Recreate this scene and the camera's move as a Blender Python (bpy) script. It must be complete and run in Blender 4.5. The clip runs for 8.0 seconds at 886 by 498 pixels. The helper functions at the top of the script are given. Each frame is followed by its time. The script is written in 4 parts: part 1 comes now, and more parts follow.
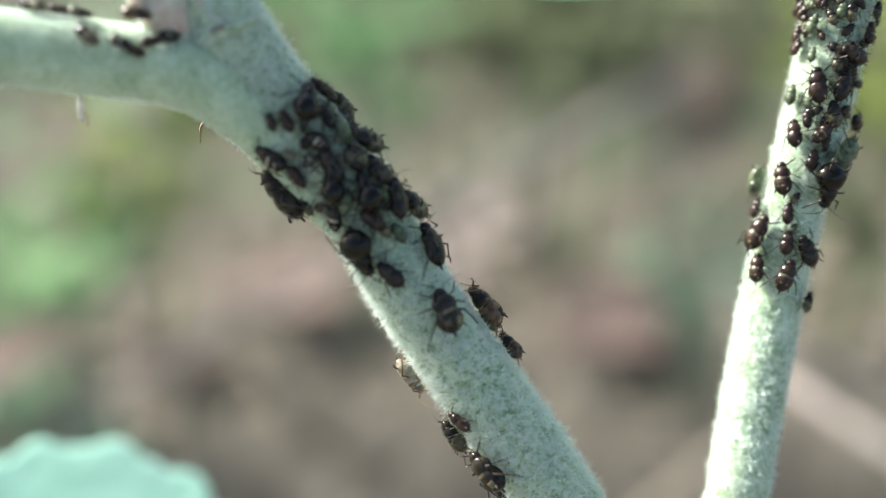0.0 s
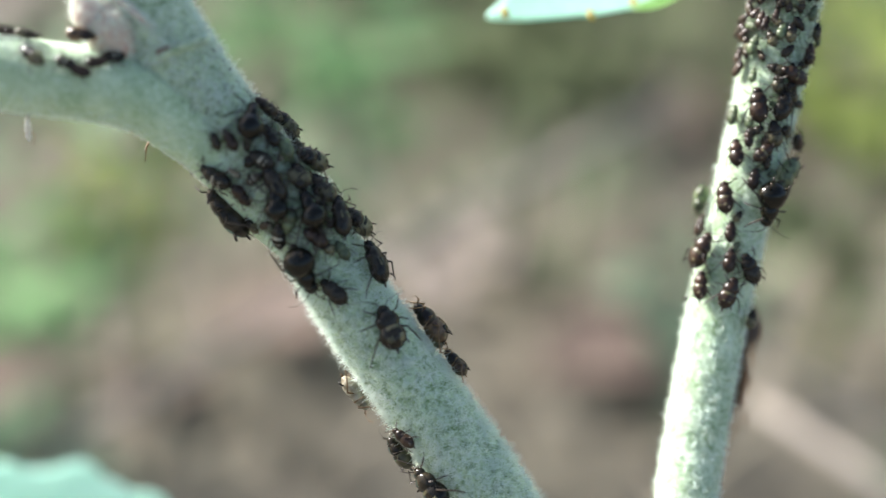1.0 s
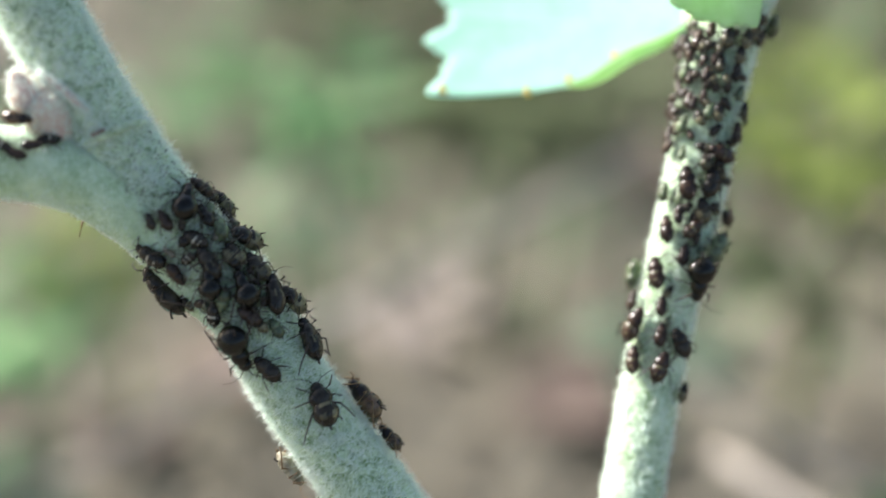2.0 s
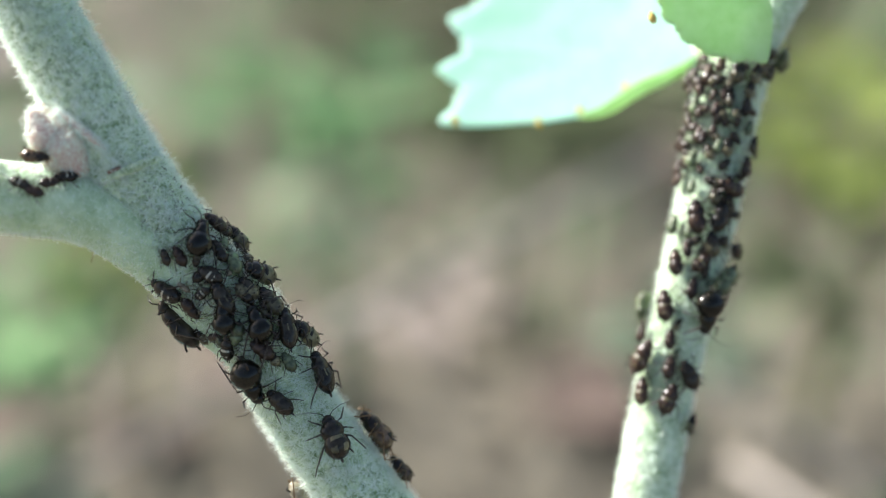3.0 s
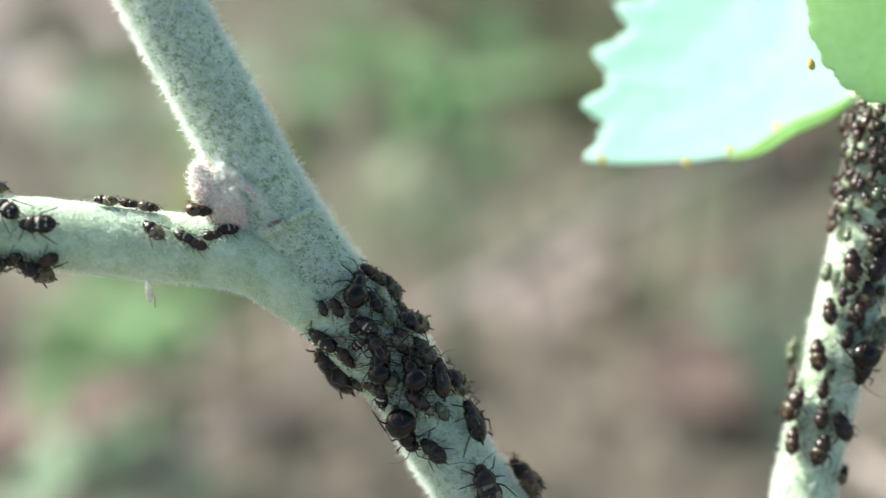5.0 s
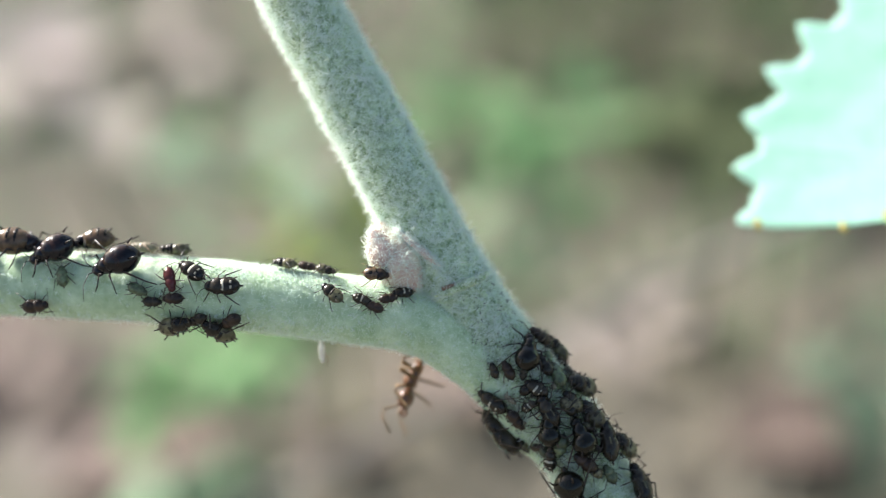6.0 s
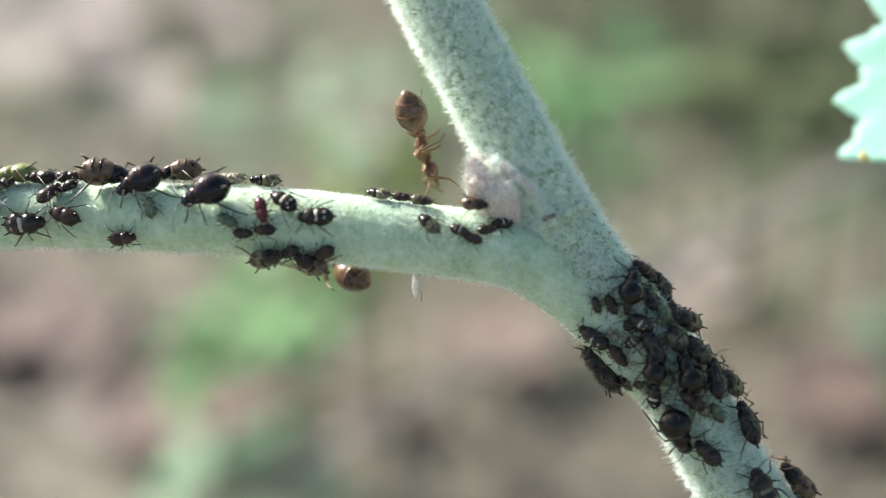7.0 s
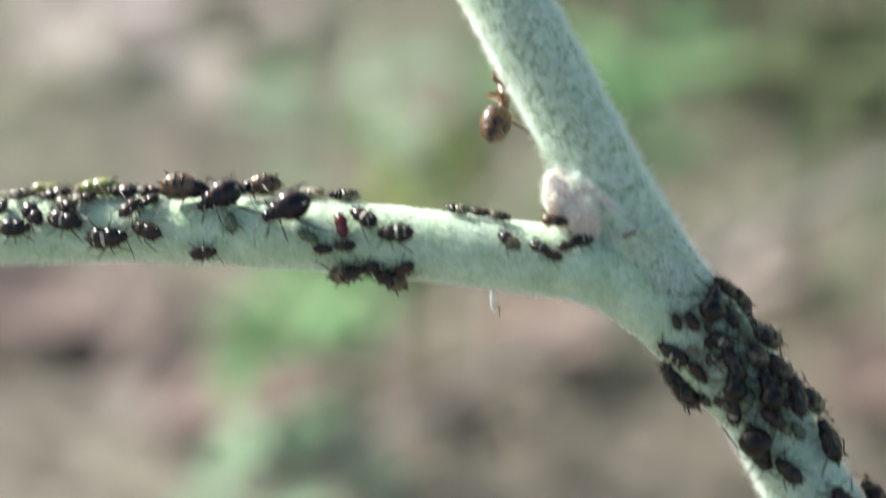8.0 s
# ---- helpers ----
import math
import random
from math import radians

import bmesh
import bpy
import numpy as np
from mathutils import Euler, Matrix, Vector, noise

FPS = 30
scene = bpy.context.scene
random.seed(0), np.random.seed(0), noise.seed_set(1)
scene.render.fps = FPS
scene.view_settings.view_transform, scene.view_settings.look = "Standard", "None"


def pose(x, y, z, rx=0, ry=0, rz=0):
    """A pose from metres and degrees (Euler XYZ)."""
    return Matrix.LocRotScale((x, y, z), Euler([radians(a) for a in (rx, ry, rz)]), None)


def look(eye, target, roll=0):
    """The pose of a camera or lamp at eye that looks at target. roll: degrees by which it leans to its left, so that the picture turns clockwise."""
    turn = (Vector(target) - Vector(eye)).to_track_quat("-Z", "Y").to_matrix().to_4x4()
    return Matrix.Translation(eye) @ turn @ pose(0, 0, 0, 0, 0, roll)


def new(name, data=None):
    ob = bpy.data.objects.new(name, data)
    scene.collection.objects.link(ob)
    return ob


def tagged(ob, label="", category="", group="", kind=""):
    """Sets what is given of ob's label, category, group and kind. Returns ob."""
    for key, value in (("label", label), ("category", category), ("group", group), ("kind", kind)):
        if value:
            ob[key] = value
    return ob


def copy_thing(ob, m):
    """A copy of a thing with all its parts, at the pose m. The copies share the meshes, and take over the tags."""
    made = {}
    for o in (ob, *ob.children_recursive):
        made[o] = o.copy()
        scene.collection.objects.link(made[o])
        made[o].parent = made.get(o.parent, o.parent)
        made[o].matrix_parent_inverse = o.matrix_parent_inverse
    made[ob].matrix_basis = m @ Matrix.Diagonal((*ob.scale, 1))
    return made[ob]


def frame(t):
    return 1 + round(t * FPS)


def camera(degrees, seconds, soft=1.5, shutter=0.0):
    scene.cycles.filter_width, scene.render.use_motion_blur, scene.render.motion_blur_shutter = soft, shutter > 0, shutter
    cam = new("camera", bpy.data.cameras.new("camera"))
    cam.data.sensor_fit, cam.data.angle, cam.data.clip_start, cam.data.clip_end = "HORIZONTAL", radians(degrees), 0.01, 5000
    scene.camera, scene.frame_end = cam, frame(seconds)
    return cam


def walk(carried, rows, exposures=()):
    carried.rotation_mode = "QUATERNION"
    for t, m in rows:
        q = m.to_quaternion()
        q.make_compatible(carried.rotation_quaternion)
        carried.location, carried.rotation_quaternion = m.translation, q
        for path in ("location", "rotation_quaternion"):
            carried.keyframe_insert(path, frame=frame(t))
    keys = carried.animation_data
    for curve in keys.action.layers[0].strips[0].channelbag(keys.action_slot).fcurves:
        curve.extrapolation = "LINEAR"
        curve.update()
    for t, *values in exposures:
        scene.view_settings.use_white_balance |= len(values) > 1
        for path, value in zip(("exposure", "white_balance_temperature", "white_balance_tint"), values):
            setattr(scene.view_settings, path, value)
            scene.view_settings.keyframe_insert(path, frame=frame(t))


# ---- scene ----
# ---- camera ----
cam = camera(40, 8.0, soft=1.1, shutter=0.4)
cam.data.dof.use_dof = True
cam.data.dof.focus_distance = 0.058
cam.data.dof.aperture_fstop = 14
walk(cam, [
    (0.0, pose(-0.00623, 0.0005, 0.2368, 52.819, -0.659, -0.769)),
    (0.1, pose(-0.00597, -0.00042, 0.23745, 52.904, -0.578, -0.717)),
    (0.2, pose(-0.00565, -0.00094, 0.23769, 52.885, -0.568, -0.728)),
    (0.3, pose(-0.00547, -0.00084, 0.2377, 53.107, -0.472, -0.58)),
    (0.4, pose(-0.0051, -0.00044, 0.23733, 53.19, -0.561, -0.659)),
    (0.5, pose(-0.00477, -5e-05, 0.23693, 53.278, -0.639, -0.73)),
    (0.6, pose(-0.00451, -0.0005, 0.23704, 53.361, -0.655, -0.789)),
    (0.7, pose(-0.0044, -0.00094, 0.23717, 53.492, -0.577, -0.729)),
    (0.8, pose(-0.00436, -0.00098, 0.23722, 53.819, -0.488, -0.644)),
    (0.9, pose(-0.00419, -0.00069, 0.23704, 54.086, -0.531, -0.725)),
    (1.0, pose(-0.00386, -0.00039, 0.23679, 54.201, -0.736, -1.016)),
    (1.1, pose(-0.00378, -0.00073, 0.23702, 54.178, -0.776, -1.073)),
    (1.2, pose(-0.00363, -0.00095, 0.23738, 54.31, -0.877, -1.215)),
    (1.3, pose(-0.0036, -0.00077, 0.23773, 54.692, -0.859, -1.192)),
    (1.4, pose(-0.00343, -0.00037, 0.2378, 54.977, -0.89, -1.222)),
    (1.5, pose(-0.00308, -0.00011, 0.23761, 54.969, -0.986, -1.337)),
    (1.6, pose(-0.00266, -0.00026, 0.23801, 55.435, -0.987, -1.378)),
    (1.7, pose(-0.00218, -0.00058, 0.23823, 55.638, -1.007, -1.447)),
    (1.8, pose(-0.00178, -0.00071, 0.23835, 55.83, -1.035, -1.536)),
    (1.9, pose(-0.00177, -0.00055, 0.23852, 56.144, -0.907, -1.419)),
    (2.0, pose(-0.00161, -0.00032, 0.23869, 56.266, -1.168, -1.804)),
    (2.1, pose(-0.00205, -0.00019, 0.23924, 56.373, -1.342, -1.996)),
    (2.2, pose(-0.00235, -7e-05, 0.23976, 56.434, -1.494, -2.15)),
    (3.3, pose(-0.00041, 0.0002, 0.2408, 55.173, -0.335, -0.303)),
    (3.4, pose(-0.00015, 5e-05, 0.24033, 54.951, -0.169, -0.146)),
    (3.5, pose(0, 0, 0.24, 55, 0, -0)),
    (3.6, pose(-0.00021, 9e-05, 0.24005, 55.002, 0.158, 0.214)),
    (3.7, pose(-0.0005, 0.00022, 0.24027, 54.789, 0.176, 0.303)),
    (3.8, pose(-0.00106, 0.00031, 0.24059, 54.366, 0.308, 0.589)),
    (3.9, pose(-0.00129, 0.00046, 0.24108, 54.015, 0.198, 0.528)),
    (4.0, pose(-0.00205, 0.00075, 0.24188, 54.084, 0.66, 1.141)),
    (4.1, pose(-0.00221, 0.00097, 0.24238, 53.894, 0.933, 1.288)),
    (4.2, pose(-0.00248, 0.00113, 0.24284, 53.875, 1.284, 1.592)),
    (5.3, pose(-0.00555, 0.00258, 0.24501, 54.444, 1.762, 4.102)),
    (5.4, pose(-0.00642, 0.00242, 0.24531, 54.831, 2.005, 4.469)),
    (5.5, pose(-0.00707, 0.0022, 0.24559, 55.275, 2.047, 4.5)),
    (5.6, pose(-0.00761, 0.0025, 0.2454, 55.517, 2.381, 4.605)),
    (5.7, pose(-0.00797, 0.00278, 0.24535, 55.819, 2.655, 4.773)),
    (5.8, pose(-0.00823, 0.00265, 0.24551, 55.993, 2.794, 5.096)),
    (5.9, pose(-0.00852, 0.0022, 0.24595, 56.216, 2.848, 5.595)),
    (6.0, pose(-0.00873, 0.00166, 0.24622, 56.195, 2.851, 6.003)),
    (6.1, pose(-0.00891, 0.00194, 0.24559, 55.817, 3.099, 6.044)),
    (6.2, pose(-0.00925, 0.00231, 0.24504, 55.65, 3.407, 6.179)),
    (6.3, pose(-0.00968, 0.00243, 0.2449, 55.759, 3.576, 6.447)),
    (6.4, pose(-0.01003, 0.00206, 0.24481, 55.547, 3.503, 6.697)),
    (6.5, pose(-0.01032, 0.00164, 0.24481, 55.404, 3.345, 6.831)),
    (6.6, pose(-0.01067, 0.00189, 0.24446, 55.35, 3.567, 6.77)),
    (6.7, pose(-0.01088, 0.00215, 0.24404, 55.185, 3.679, 6.545)),
    (6.8, pose(-0.01117, 0.00216, 0.24365, 54.811, 3.718, 6.538)),
    (6.9, pose(-0.0116, 0.00217, 0.24364, 54.769, 3.739, 6.849)),
    (7.0, pose(-0.01204, 0.00214, 0.24373, 54.708, 3.805, 7.264)),
    (7.1, pose(-0.01222, 0.00236, 0.24384, 54.686, 4.043, 7.293)),
    (7.2, pose(-0.01249, 0.00252, 0.24386, 54.437, 4.395, 7.512)),
    (7.3, pose(-0.01257, 0.00272, 0.24405, 54.345, 4.483, 7.668)),
    (7.4, pose(-0.01272, 0.00284, 0.24422, 54.171, 4.496, 8.014)),
    (7.5, pose(-0.01291, 0.00281, 0.2442, 53.727, 4.538, 8.365)),
    (7.6, pose(-0.01326, 0.0029, 0.24425, 53.531, 4.984, 8.578)),
    (7.7, pose(-0.01348, 0.00305, 0.24442, 53.531, 5.307, 8.599)),
    (7.8, pose(-0.01353, 0.00286, 0.24427, 52.997, 5.342, 8.507)),
    (7.9, pose(-0.0136, 0.00282, 0.24455, 53.069, 5.146, 8.585)),
    (8.0, pose(-0.01381, 0.00293, 0.2453, 53.804, 4.843, 8.939)),
])

# ---- light ----
scene.view_settings.exposure = 1.23
world = bpy.data.worlds.new("overcast_sky")
scene.world = world
world.use_nodes = True
sky = world.node_tree.nodes.new("ShaderNodeTexSky")
sky.sky_type, sky.sun_disc = "NISHITA", False
sky.sun_elevation, sky.sun_rotation = radians(31.2), radians(-55.3)
sky.air_density, sky.dust_density, sky.ozone_density = 1.0, 3.0, 1.0
cloud = world.node_tree.nodes.new("ShaderNodeHueSaturation")
cloud.inputs["Saturation"].default_value = 1.0
world.node_tree.links.new(sky.outputs[0], cloud.inputs["Color"])
world.node_tree.links.new(cloud.outputs[0], world.node_tree.nodes["Background"].inputs[0])
world.node_tree.nodes["Background"].inputs[1].default_value = 0.088
sun = new("sun", bpy.data.lights.new("sun", "SUN"))
sun.data.energy, sun.data.angle, sun.data.color = 5.0, radians(8), (1.0, 0.98, 0.965)
sun.matrix_basis = look((-0.69, 0.478, 0.508), (0, 0, 0))

# The space of the plant: x to the right, y up, z towards the first stand of the camera, in millimetres.
PLANT = pose(0, 0, 0.24, 55, 0, 0)
TURN = PLANT.to_3x3()


def place(v):
    """A point of the plant's space (mm) in the world."""
    return PLANT @ (Vector(v) * 0.001)


def seat(v, head, up, size=1.0):
    """A pose at v (mm) whose x axis goes along head and whose z axis is near up."""
    x = (TURN @ Vector(head)).normalized()
    z = TURN @ Vector(up)
    z = (z - x * z.dot(x)).normalized()
    m = Matrix((x, z.cross(x), z)).transposed().to_4x4()
    return Matrix.Translation(place(v)) @ m @ Matrix.Scale(size, 4)


# ---- materials ----
def material(name, low, high, scale, rough=0.6, bump=0.3, depth=2e-5, fine=6.0, coat=0.0, vary=0.0, translucent=0.0, spec=0.5, felt=0.0, contrast=(0.35, 0.65)):
    """Two colours mixed by coarse and fine noise, with relief; vary shifts the value from thing to thing."""
    m = bpy.data.materials.new(name)
    m.use_nodes = True
    nodes, link = m.node_tree.nodes, m.node_tree.links.new
    bsdf = nodes["Principled BSDF"]
    coord = nodes.new("ShaderNodeTexCoord")
    big, small = nodes.new("ShaderNodeTexNoise"), nodes.new("ShaderNodeTexNoise")
    for n, sc in ((big, scale), (small, scale * fine)):
        n.inputs["Scale"].default_value, n.inputs["Detail"].default_value = sc, 4
        link(coord.outputs["Object"], n.inputs["Vector"])
    both = nodes.new("ShaderNodeMix")
    both.inputs["Factor"].default_value = 0.45
    link(big.outputs["Fac"], both.inputs["A"])
    link(small.outputs["Fac"], both.inputs["B"])
    ramp = nodes.new("ShaderNodeValToRGB")
    ramp.color_ramp.elements[0].position, ramp.color_ramp.elements[1].position = contrast
    ramp.color_ramp.elements[0].color, ramp.color_ramp.elements[1].color = (*low, 1), (*high, 1)
    link(both.outputs["Result"], ramp.inputs["Fac"])
    colour = ramp.outputs["Color"]
    if vary:
        info, hsv, span = nodes.new("ShaderNodeObjectInfo"), nodes.new("ShaderNodeHueSaturation"), nodes.new("ShaderNodeMapRange")
        span.inputs["To Min"].default_value, span.inputs["To Max"].default_value = 1 - vary, 1 + vary
        link(info.outputs["Random"], span.inputs["Value"])
        link(span.outputs["Result"], hsv.inputs["Value"])
        link(colour, hsv.inputs["Color"])
        colour = hsv.outputs["Color"]
    link(colour, bsdf.inputs["Base Color"])
    bsdf.inputs["Roughness"].default_value = rough
    bsdf.inputs["Specular IOR Level"].default_value = spec
    bsdf.inputs["Coat Weight"].default_value, bsdf.inputs["Coat Roughness"].default_value = coat, 0.12
    bsdf.inputs["Sheen Weight"].default_value, bsdf.inputs["Sheen Roughness"].default_value = felt, 0.35
    relief = nodes.new("ShaderNodeBump")
    relief.inputs["Strength"].default_value, relief.inputs["Distance"].default_value = bump, depth
    link(small.outputs["Fac"], relief.inputs["Height"])
    link(relief.outputs["Normal"], bsdf.inputs["Normal"])
    if translucent:
        thin, mix = nodes.new("ShaderNodeBsdfTranslucent"), nodes.new("ShaderNodeMixShader")
        link(colour, thin.inputs["Color"])
        mix.inputs["Fac"].default_value = translucent
        link(bsdf.outputs[0], mix.inputs[1])
        link(thin.outputs[0], mix.inputs[2])
        link(mix.outputs[0], nodes["Material Output"].inputs["Surface"])
    return m


BARK = material("green_felted_bark", (0.23, 0.33, 0.16), (0.62, 0.73, 0.5), 2200, 0.9, 0.8, 6e-5, 3, spec=0.1, felt=0.6, contrast=(0.4, 0.57))
HAIR = material("white_hair", (0.84, 0.94, 0.85), (0.93, 0.985, 0.93), 600, 0.6, 0.0, spec=0.25, translucent=0.42)
SMOOTH_BARK = material("smooth_pale_green_bark", (0.36, 0.5, 0.27), (0.64, 0.77, 0.53), 650, 0.85, 0.5, 4e-5, 4, spec=0.12, felt=0.5, contrast=(0.3, 0.65))
MINT_BARK = material("mint_felted_bark", (0.28, 0.4, 0.21), (0.62, 0.74, 0.54), 900, 0.85, 0.6, 5e-5, 4, spec=0.12, felt=0.6, contrast=(0.36, 0.6))
BUD = material("pinkish_downy_bud", (0.6, 0.38, 0.31), (0.74, 0.7, 0.55), 1300, 0.85, 0.6, 5e-5, spec=0.15, contrast=(0.36, 0.6))
BUD_PINK = material("pink_bud_scale", (0.55, 0.33, 0.28), (0.72, 0.62, 0.52), 900, 0.85, 0.6, 5e-5, spec=0.15, contrast=(0.36, 0.62))
SCAR = material("brown_leaf_scar", (0.14, 0.08, 0.05), (0.3, 0.2, 0.14), 900, 0.9)
LEAF_PALE = material("pale_felted_leaf", (0.62, 0.94, 0.8), (0.7, 0.97, 0.88), 160, 0.75, 0.3, 6e-5, 8, translucent=0.58, spec=0.2)
LEAF_FRESH = material("fresh_green_leaf", (0.54, 0.78, 0.36), (0.68, 0.88, 0.54), 200, 0.7, 0.5, 6e-5, 8, translucent=0.45, spec=0.25)
MARGIN = material("yellowed_tooth", (0.5, 0.36, 0.06), (0.66, 0.5, 0.14), 900, 0.8)
SHINY_BLACK = material("glossy_black_cuticle", (0.003, 0.003, 0.002), (0.02, 0.018, 0.009), 1200, 0.16, 0.5, 3e-5, coat=0.05, vary=0.4, spec=0.3, contrast=(0.4, 0.7))
AMBER_BLACK = material("black_and_amber_cuticle", (0.005, 0.005, 0.008), (0.06, 0.024, 0.012), 900, 0.2, 0.5, 3e-5, coat=0.05, vary=0.3, spec=0.35, contrast=(0.48, 0.68))
AMBER_CLEAR = material("translucent_amber_cuticle", (0.035, 0.025, 0.017), (0.28, 0.17, 0.09), 1100, 0.25, 0.3, 2e-5, coat=0.2, vary=0.25, translucent=0.25)
DARK_CUTICLE = material("dark_brown_cuticle", (0.008, 0.007, 0.005), (0.06, 0.048, 0.03), 1100, 0.24, 0.4, 2e-5, coat=0.05, vary=0.5, spec=0.3, contrast=(0.4, 0.68))
BROWN_CUTICLE = material("brown_cuticle", (0.01, 0.006, 0.004), (0.075, 0.042, 0.024), 1100, 0.28, 0.4, 2e-5, coat=0.05, vary=0.5, spec=0.35, contrast=(0.4, 0.68))
OLIVE_CUTICLE = material("olive_cuticle", (0.04, 0.037, 0.02), (0.27, 0.24, 0.125), 1000, 0.33, 0.3, 2e-5, coat=0.05, vary=0.45, spec=0.35, contrast=(0.38, 0.66))
GREEN_CUTICLE = material("green_cuticle", (0.03, 0.042, 0.02), (0.2, 0.26, 0.13), 1000, 0.33, 0.3, 2e-5, coat=0.1, vary=0.4, spec=0.45, contrast=(0.38, 0.66))
PALE_CUTICLE = material("pale_shed_cuticle", (0.16, 0.13, 0.08), (0.6, 0.56, 0.42), 1000, 0.45, 0.35, 1.5e-5, translucent=0.25, vary=0.25)
MAROON_CUTICLE = material("maroon_cuticle", (0.06, 0.006, 0.008), (0.16, 0.03, 0.02), 800, 0.3, 0.3, 1.5e-5, coat=0.15, vary=0.2, spec=0.4)
YELLOW_CUTICLE = material("yellow_green_cuticle", (0.16, 0.2, 0.03), (0.36, 0.4, 0.14), 800, 0.35, 0.3, 1.5e-5, coat=0.2, translucent=0.2, vary=0.2)
HUSK = material("white_husk", (0.6, 0.58, 0.52), (0.92, 0.92, 0.88), 2500, 0.5, 0.3, 2e-5, translucent=0.45)
WAX = material("white_wax_spot", (0.34, 0.31, 0.22), (0.6, 0.56, 0.44), 2000, 0.7)
LIMB = material("dark_limb", (0.012, 0.01, 0.007), (0.06, 0.04, 0.025), 1500, 0.45, 0.1, vary=0.3)
PALE_LIMB = material("straw_limb", (0.14, 0.075, 0.03), (0.3, 0.19, 0.09), 1500, 0.5, 0.1, translucent=0.2)
ANT_BROWN = material("brown_ant_cuticle", (0.05, 0.02, 0.01), (0.2, 0.085, 0.035), 900, 0.3, 0.3, 2e-5, coat=0.3)
ANT_ORANGE = material("orange_ant_cuticle", (0.08, 0.032, 0.012), (0.25, 0.11, 0.042), 900, 0.35, 0.3, 2e-5, coat=0.2)
ANT_GASTER = material("dark_banded_gaster", (0.02, 0.012, 0.007), (0.2, 0.11, 0.045), 800, 0.32, 0.3, 2e-5, coat=0.15, contrast=(0.4, 0.62))
SOIL = material("litter_soil", (0.105, 0.093, 0.072), (0.228, 0.206, 0.167), 14, 0.95, 0.3, 1e-3, 5, spec=0.1)
STRAW = material("dry_straw", (0.18, 0.157, 0.1), (0.38, 0.34, 0.265), 60, 0.8, 0.2, 1e-4, vary=0.2)
PALE_STRAW = material("bleached_straw", (0.46, 0.39, 0.33), (0.62, 0.55, 0.48), 60, 0.8, 0.2, 1e-4)
DEAD_LEAF = material("dead_brown_leaf", (0.08, 0.055, 0.045), (0.19, 0.135, 0.11), 60, 0.85, 0.3, 2e-4, vary=0.25)
BLEACHED = material("bleached_dry_leaf", (0.285, 0.234, 0.207), (0.43, 0.362, 0.325), 60, 0.85, 0.3, 2e-4, vary=0.15)
WEED_GREEN = material("weed_green", (0.13, 0.25, 0.1), (0.25, 0.4, 0.21), 60, 0.9, 0.3, 2e-4, spec=0.1, vary=0.2, translucent=0.3)
WEED_DARK = material("weed_dark_green", (0.085, 0.105, 0.055), (0.14, 0.17, 0.09), 60, 0.9, 0.3, 2e-4, spec=0.1, vary=0.12, translucent=0.25)
WEED_PALE = material("weed_pale_green", (0.2, 0.3, 0.19), (0.34, 0.45, 0.31), 60, 0.9, 0.3, 2e-4, spec=0.1, vary=0.15, translucent=0.3)
WEED_YELLOW = material("weed_yellow_green", (0.17, 0.22, 0.05), (0.3, 0.36, 0.12), 60, 0.9, 0.3, 2e-4, spec=0.1, vary=0.15, translucent=0.3)


# ---- mesh helpers ----
def solid(name, verts, faces, mat, smooth=True):
    me = bpy.data.meshes.new(name)
    me.from_pydata([tuple(v) for v in verts], [], faces)
    me.update()
    if smooth:
        me.polygons.foreach_set("use_smooth", [True] * len(me.polygons))
    me.materials.append(mat)
    return me


def part(name, me, parent, m=None, label=""):
    ob = new(name, me)
    ob.parent = parent
    if m is not None:
        ob.matrix_basis = m
    return tagged(ob, label) if label else ob


def thing(name, m, label, category, group=""):
    return_ob = new(name)
    return_ob.empty_display_size = 0.001
    return_ob.matrix_basis = m
    return tagged(return_ob, label, category, group)


def rings(profile, n):
    """Vertices and faces of a closed body round the x axis: profile rows (x, z shift, half width, half height)."""
    verts, faces = [], []
    for x, z, ry, rz in profile:
        for k in range(n):
            a = 2 * math.pi * k / n
            verts.append((x, ry * math.cos(a), z + rz * math.sin(a)))
    for i in range(len(profile) - 1):
        for k in range(n):
            a, b = i * n + k, i * n + (k + 1) % n
            faces.append((a, b, b + n, a + n))
    faces.append(tuple(range(n))[::-1])
    faces.append(tuple(range((len(profile) - 1) * n, len(profile) * n)))
    return verts, faces


def egg(x0, x1, z, ry, rz, blunt=0.0, n=14, steps=10, dent=0.0):
    """A body from x0 to x1; blunt above 0 moves its widest place forwards, dent marks its rings."""
    rows = []
    for i in range(steps + 1):
        u = 0.02 + 0.96 * i / steps
        f = math.sin(math.pi * u ** (1 + blunt)) ** 0.62 * (1 - dent * (i % 2))
        rows.append((x0 + (x1 - x0) * u, z, ry * f, rz * f))
    return rings(rows, n)


def limb(points, radii, n=5):
    """A jointed thin limb through points."""
    verts, faces = [], []
    pts = [Vector(p) for p in points]
    for i, p in enumerate(pts):
        way = (pts[min(i + 1, len(pts) - 1)] - pts[max(i - 1, 0)]).normalized()
        a = way.orthogonal().normalized()
        b = way.cross(a)
        for k in range(n):
            t = 2 * math.pi * k / n
            verts.append(p + (a * math.cos(t) + b * math.sin(t)) * radii[i])
    for i in range(len(pts) - 1):
        for k in range(n):
            c, d = i * n + k, i * n + (k + 1) % n
            faces.append((c, d, d + n, c + n))
    faces.append(tuple(range(n))[::-1])
    faces.append(tuple(range((len(pts) - 1) * n, len(pts) * n)))
    return verts, faces


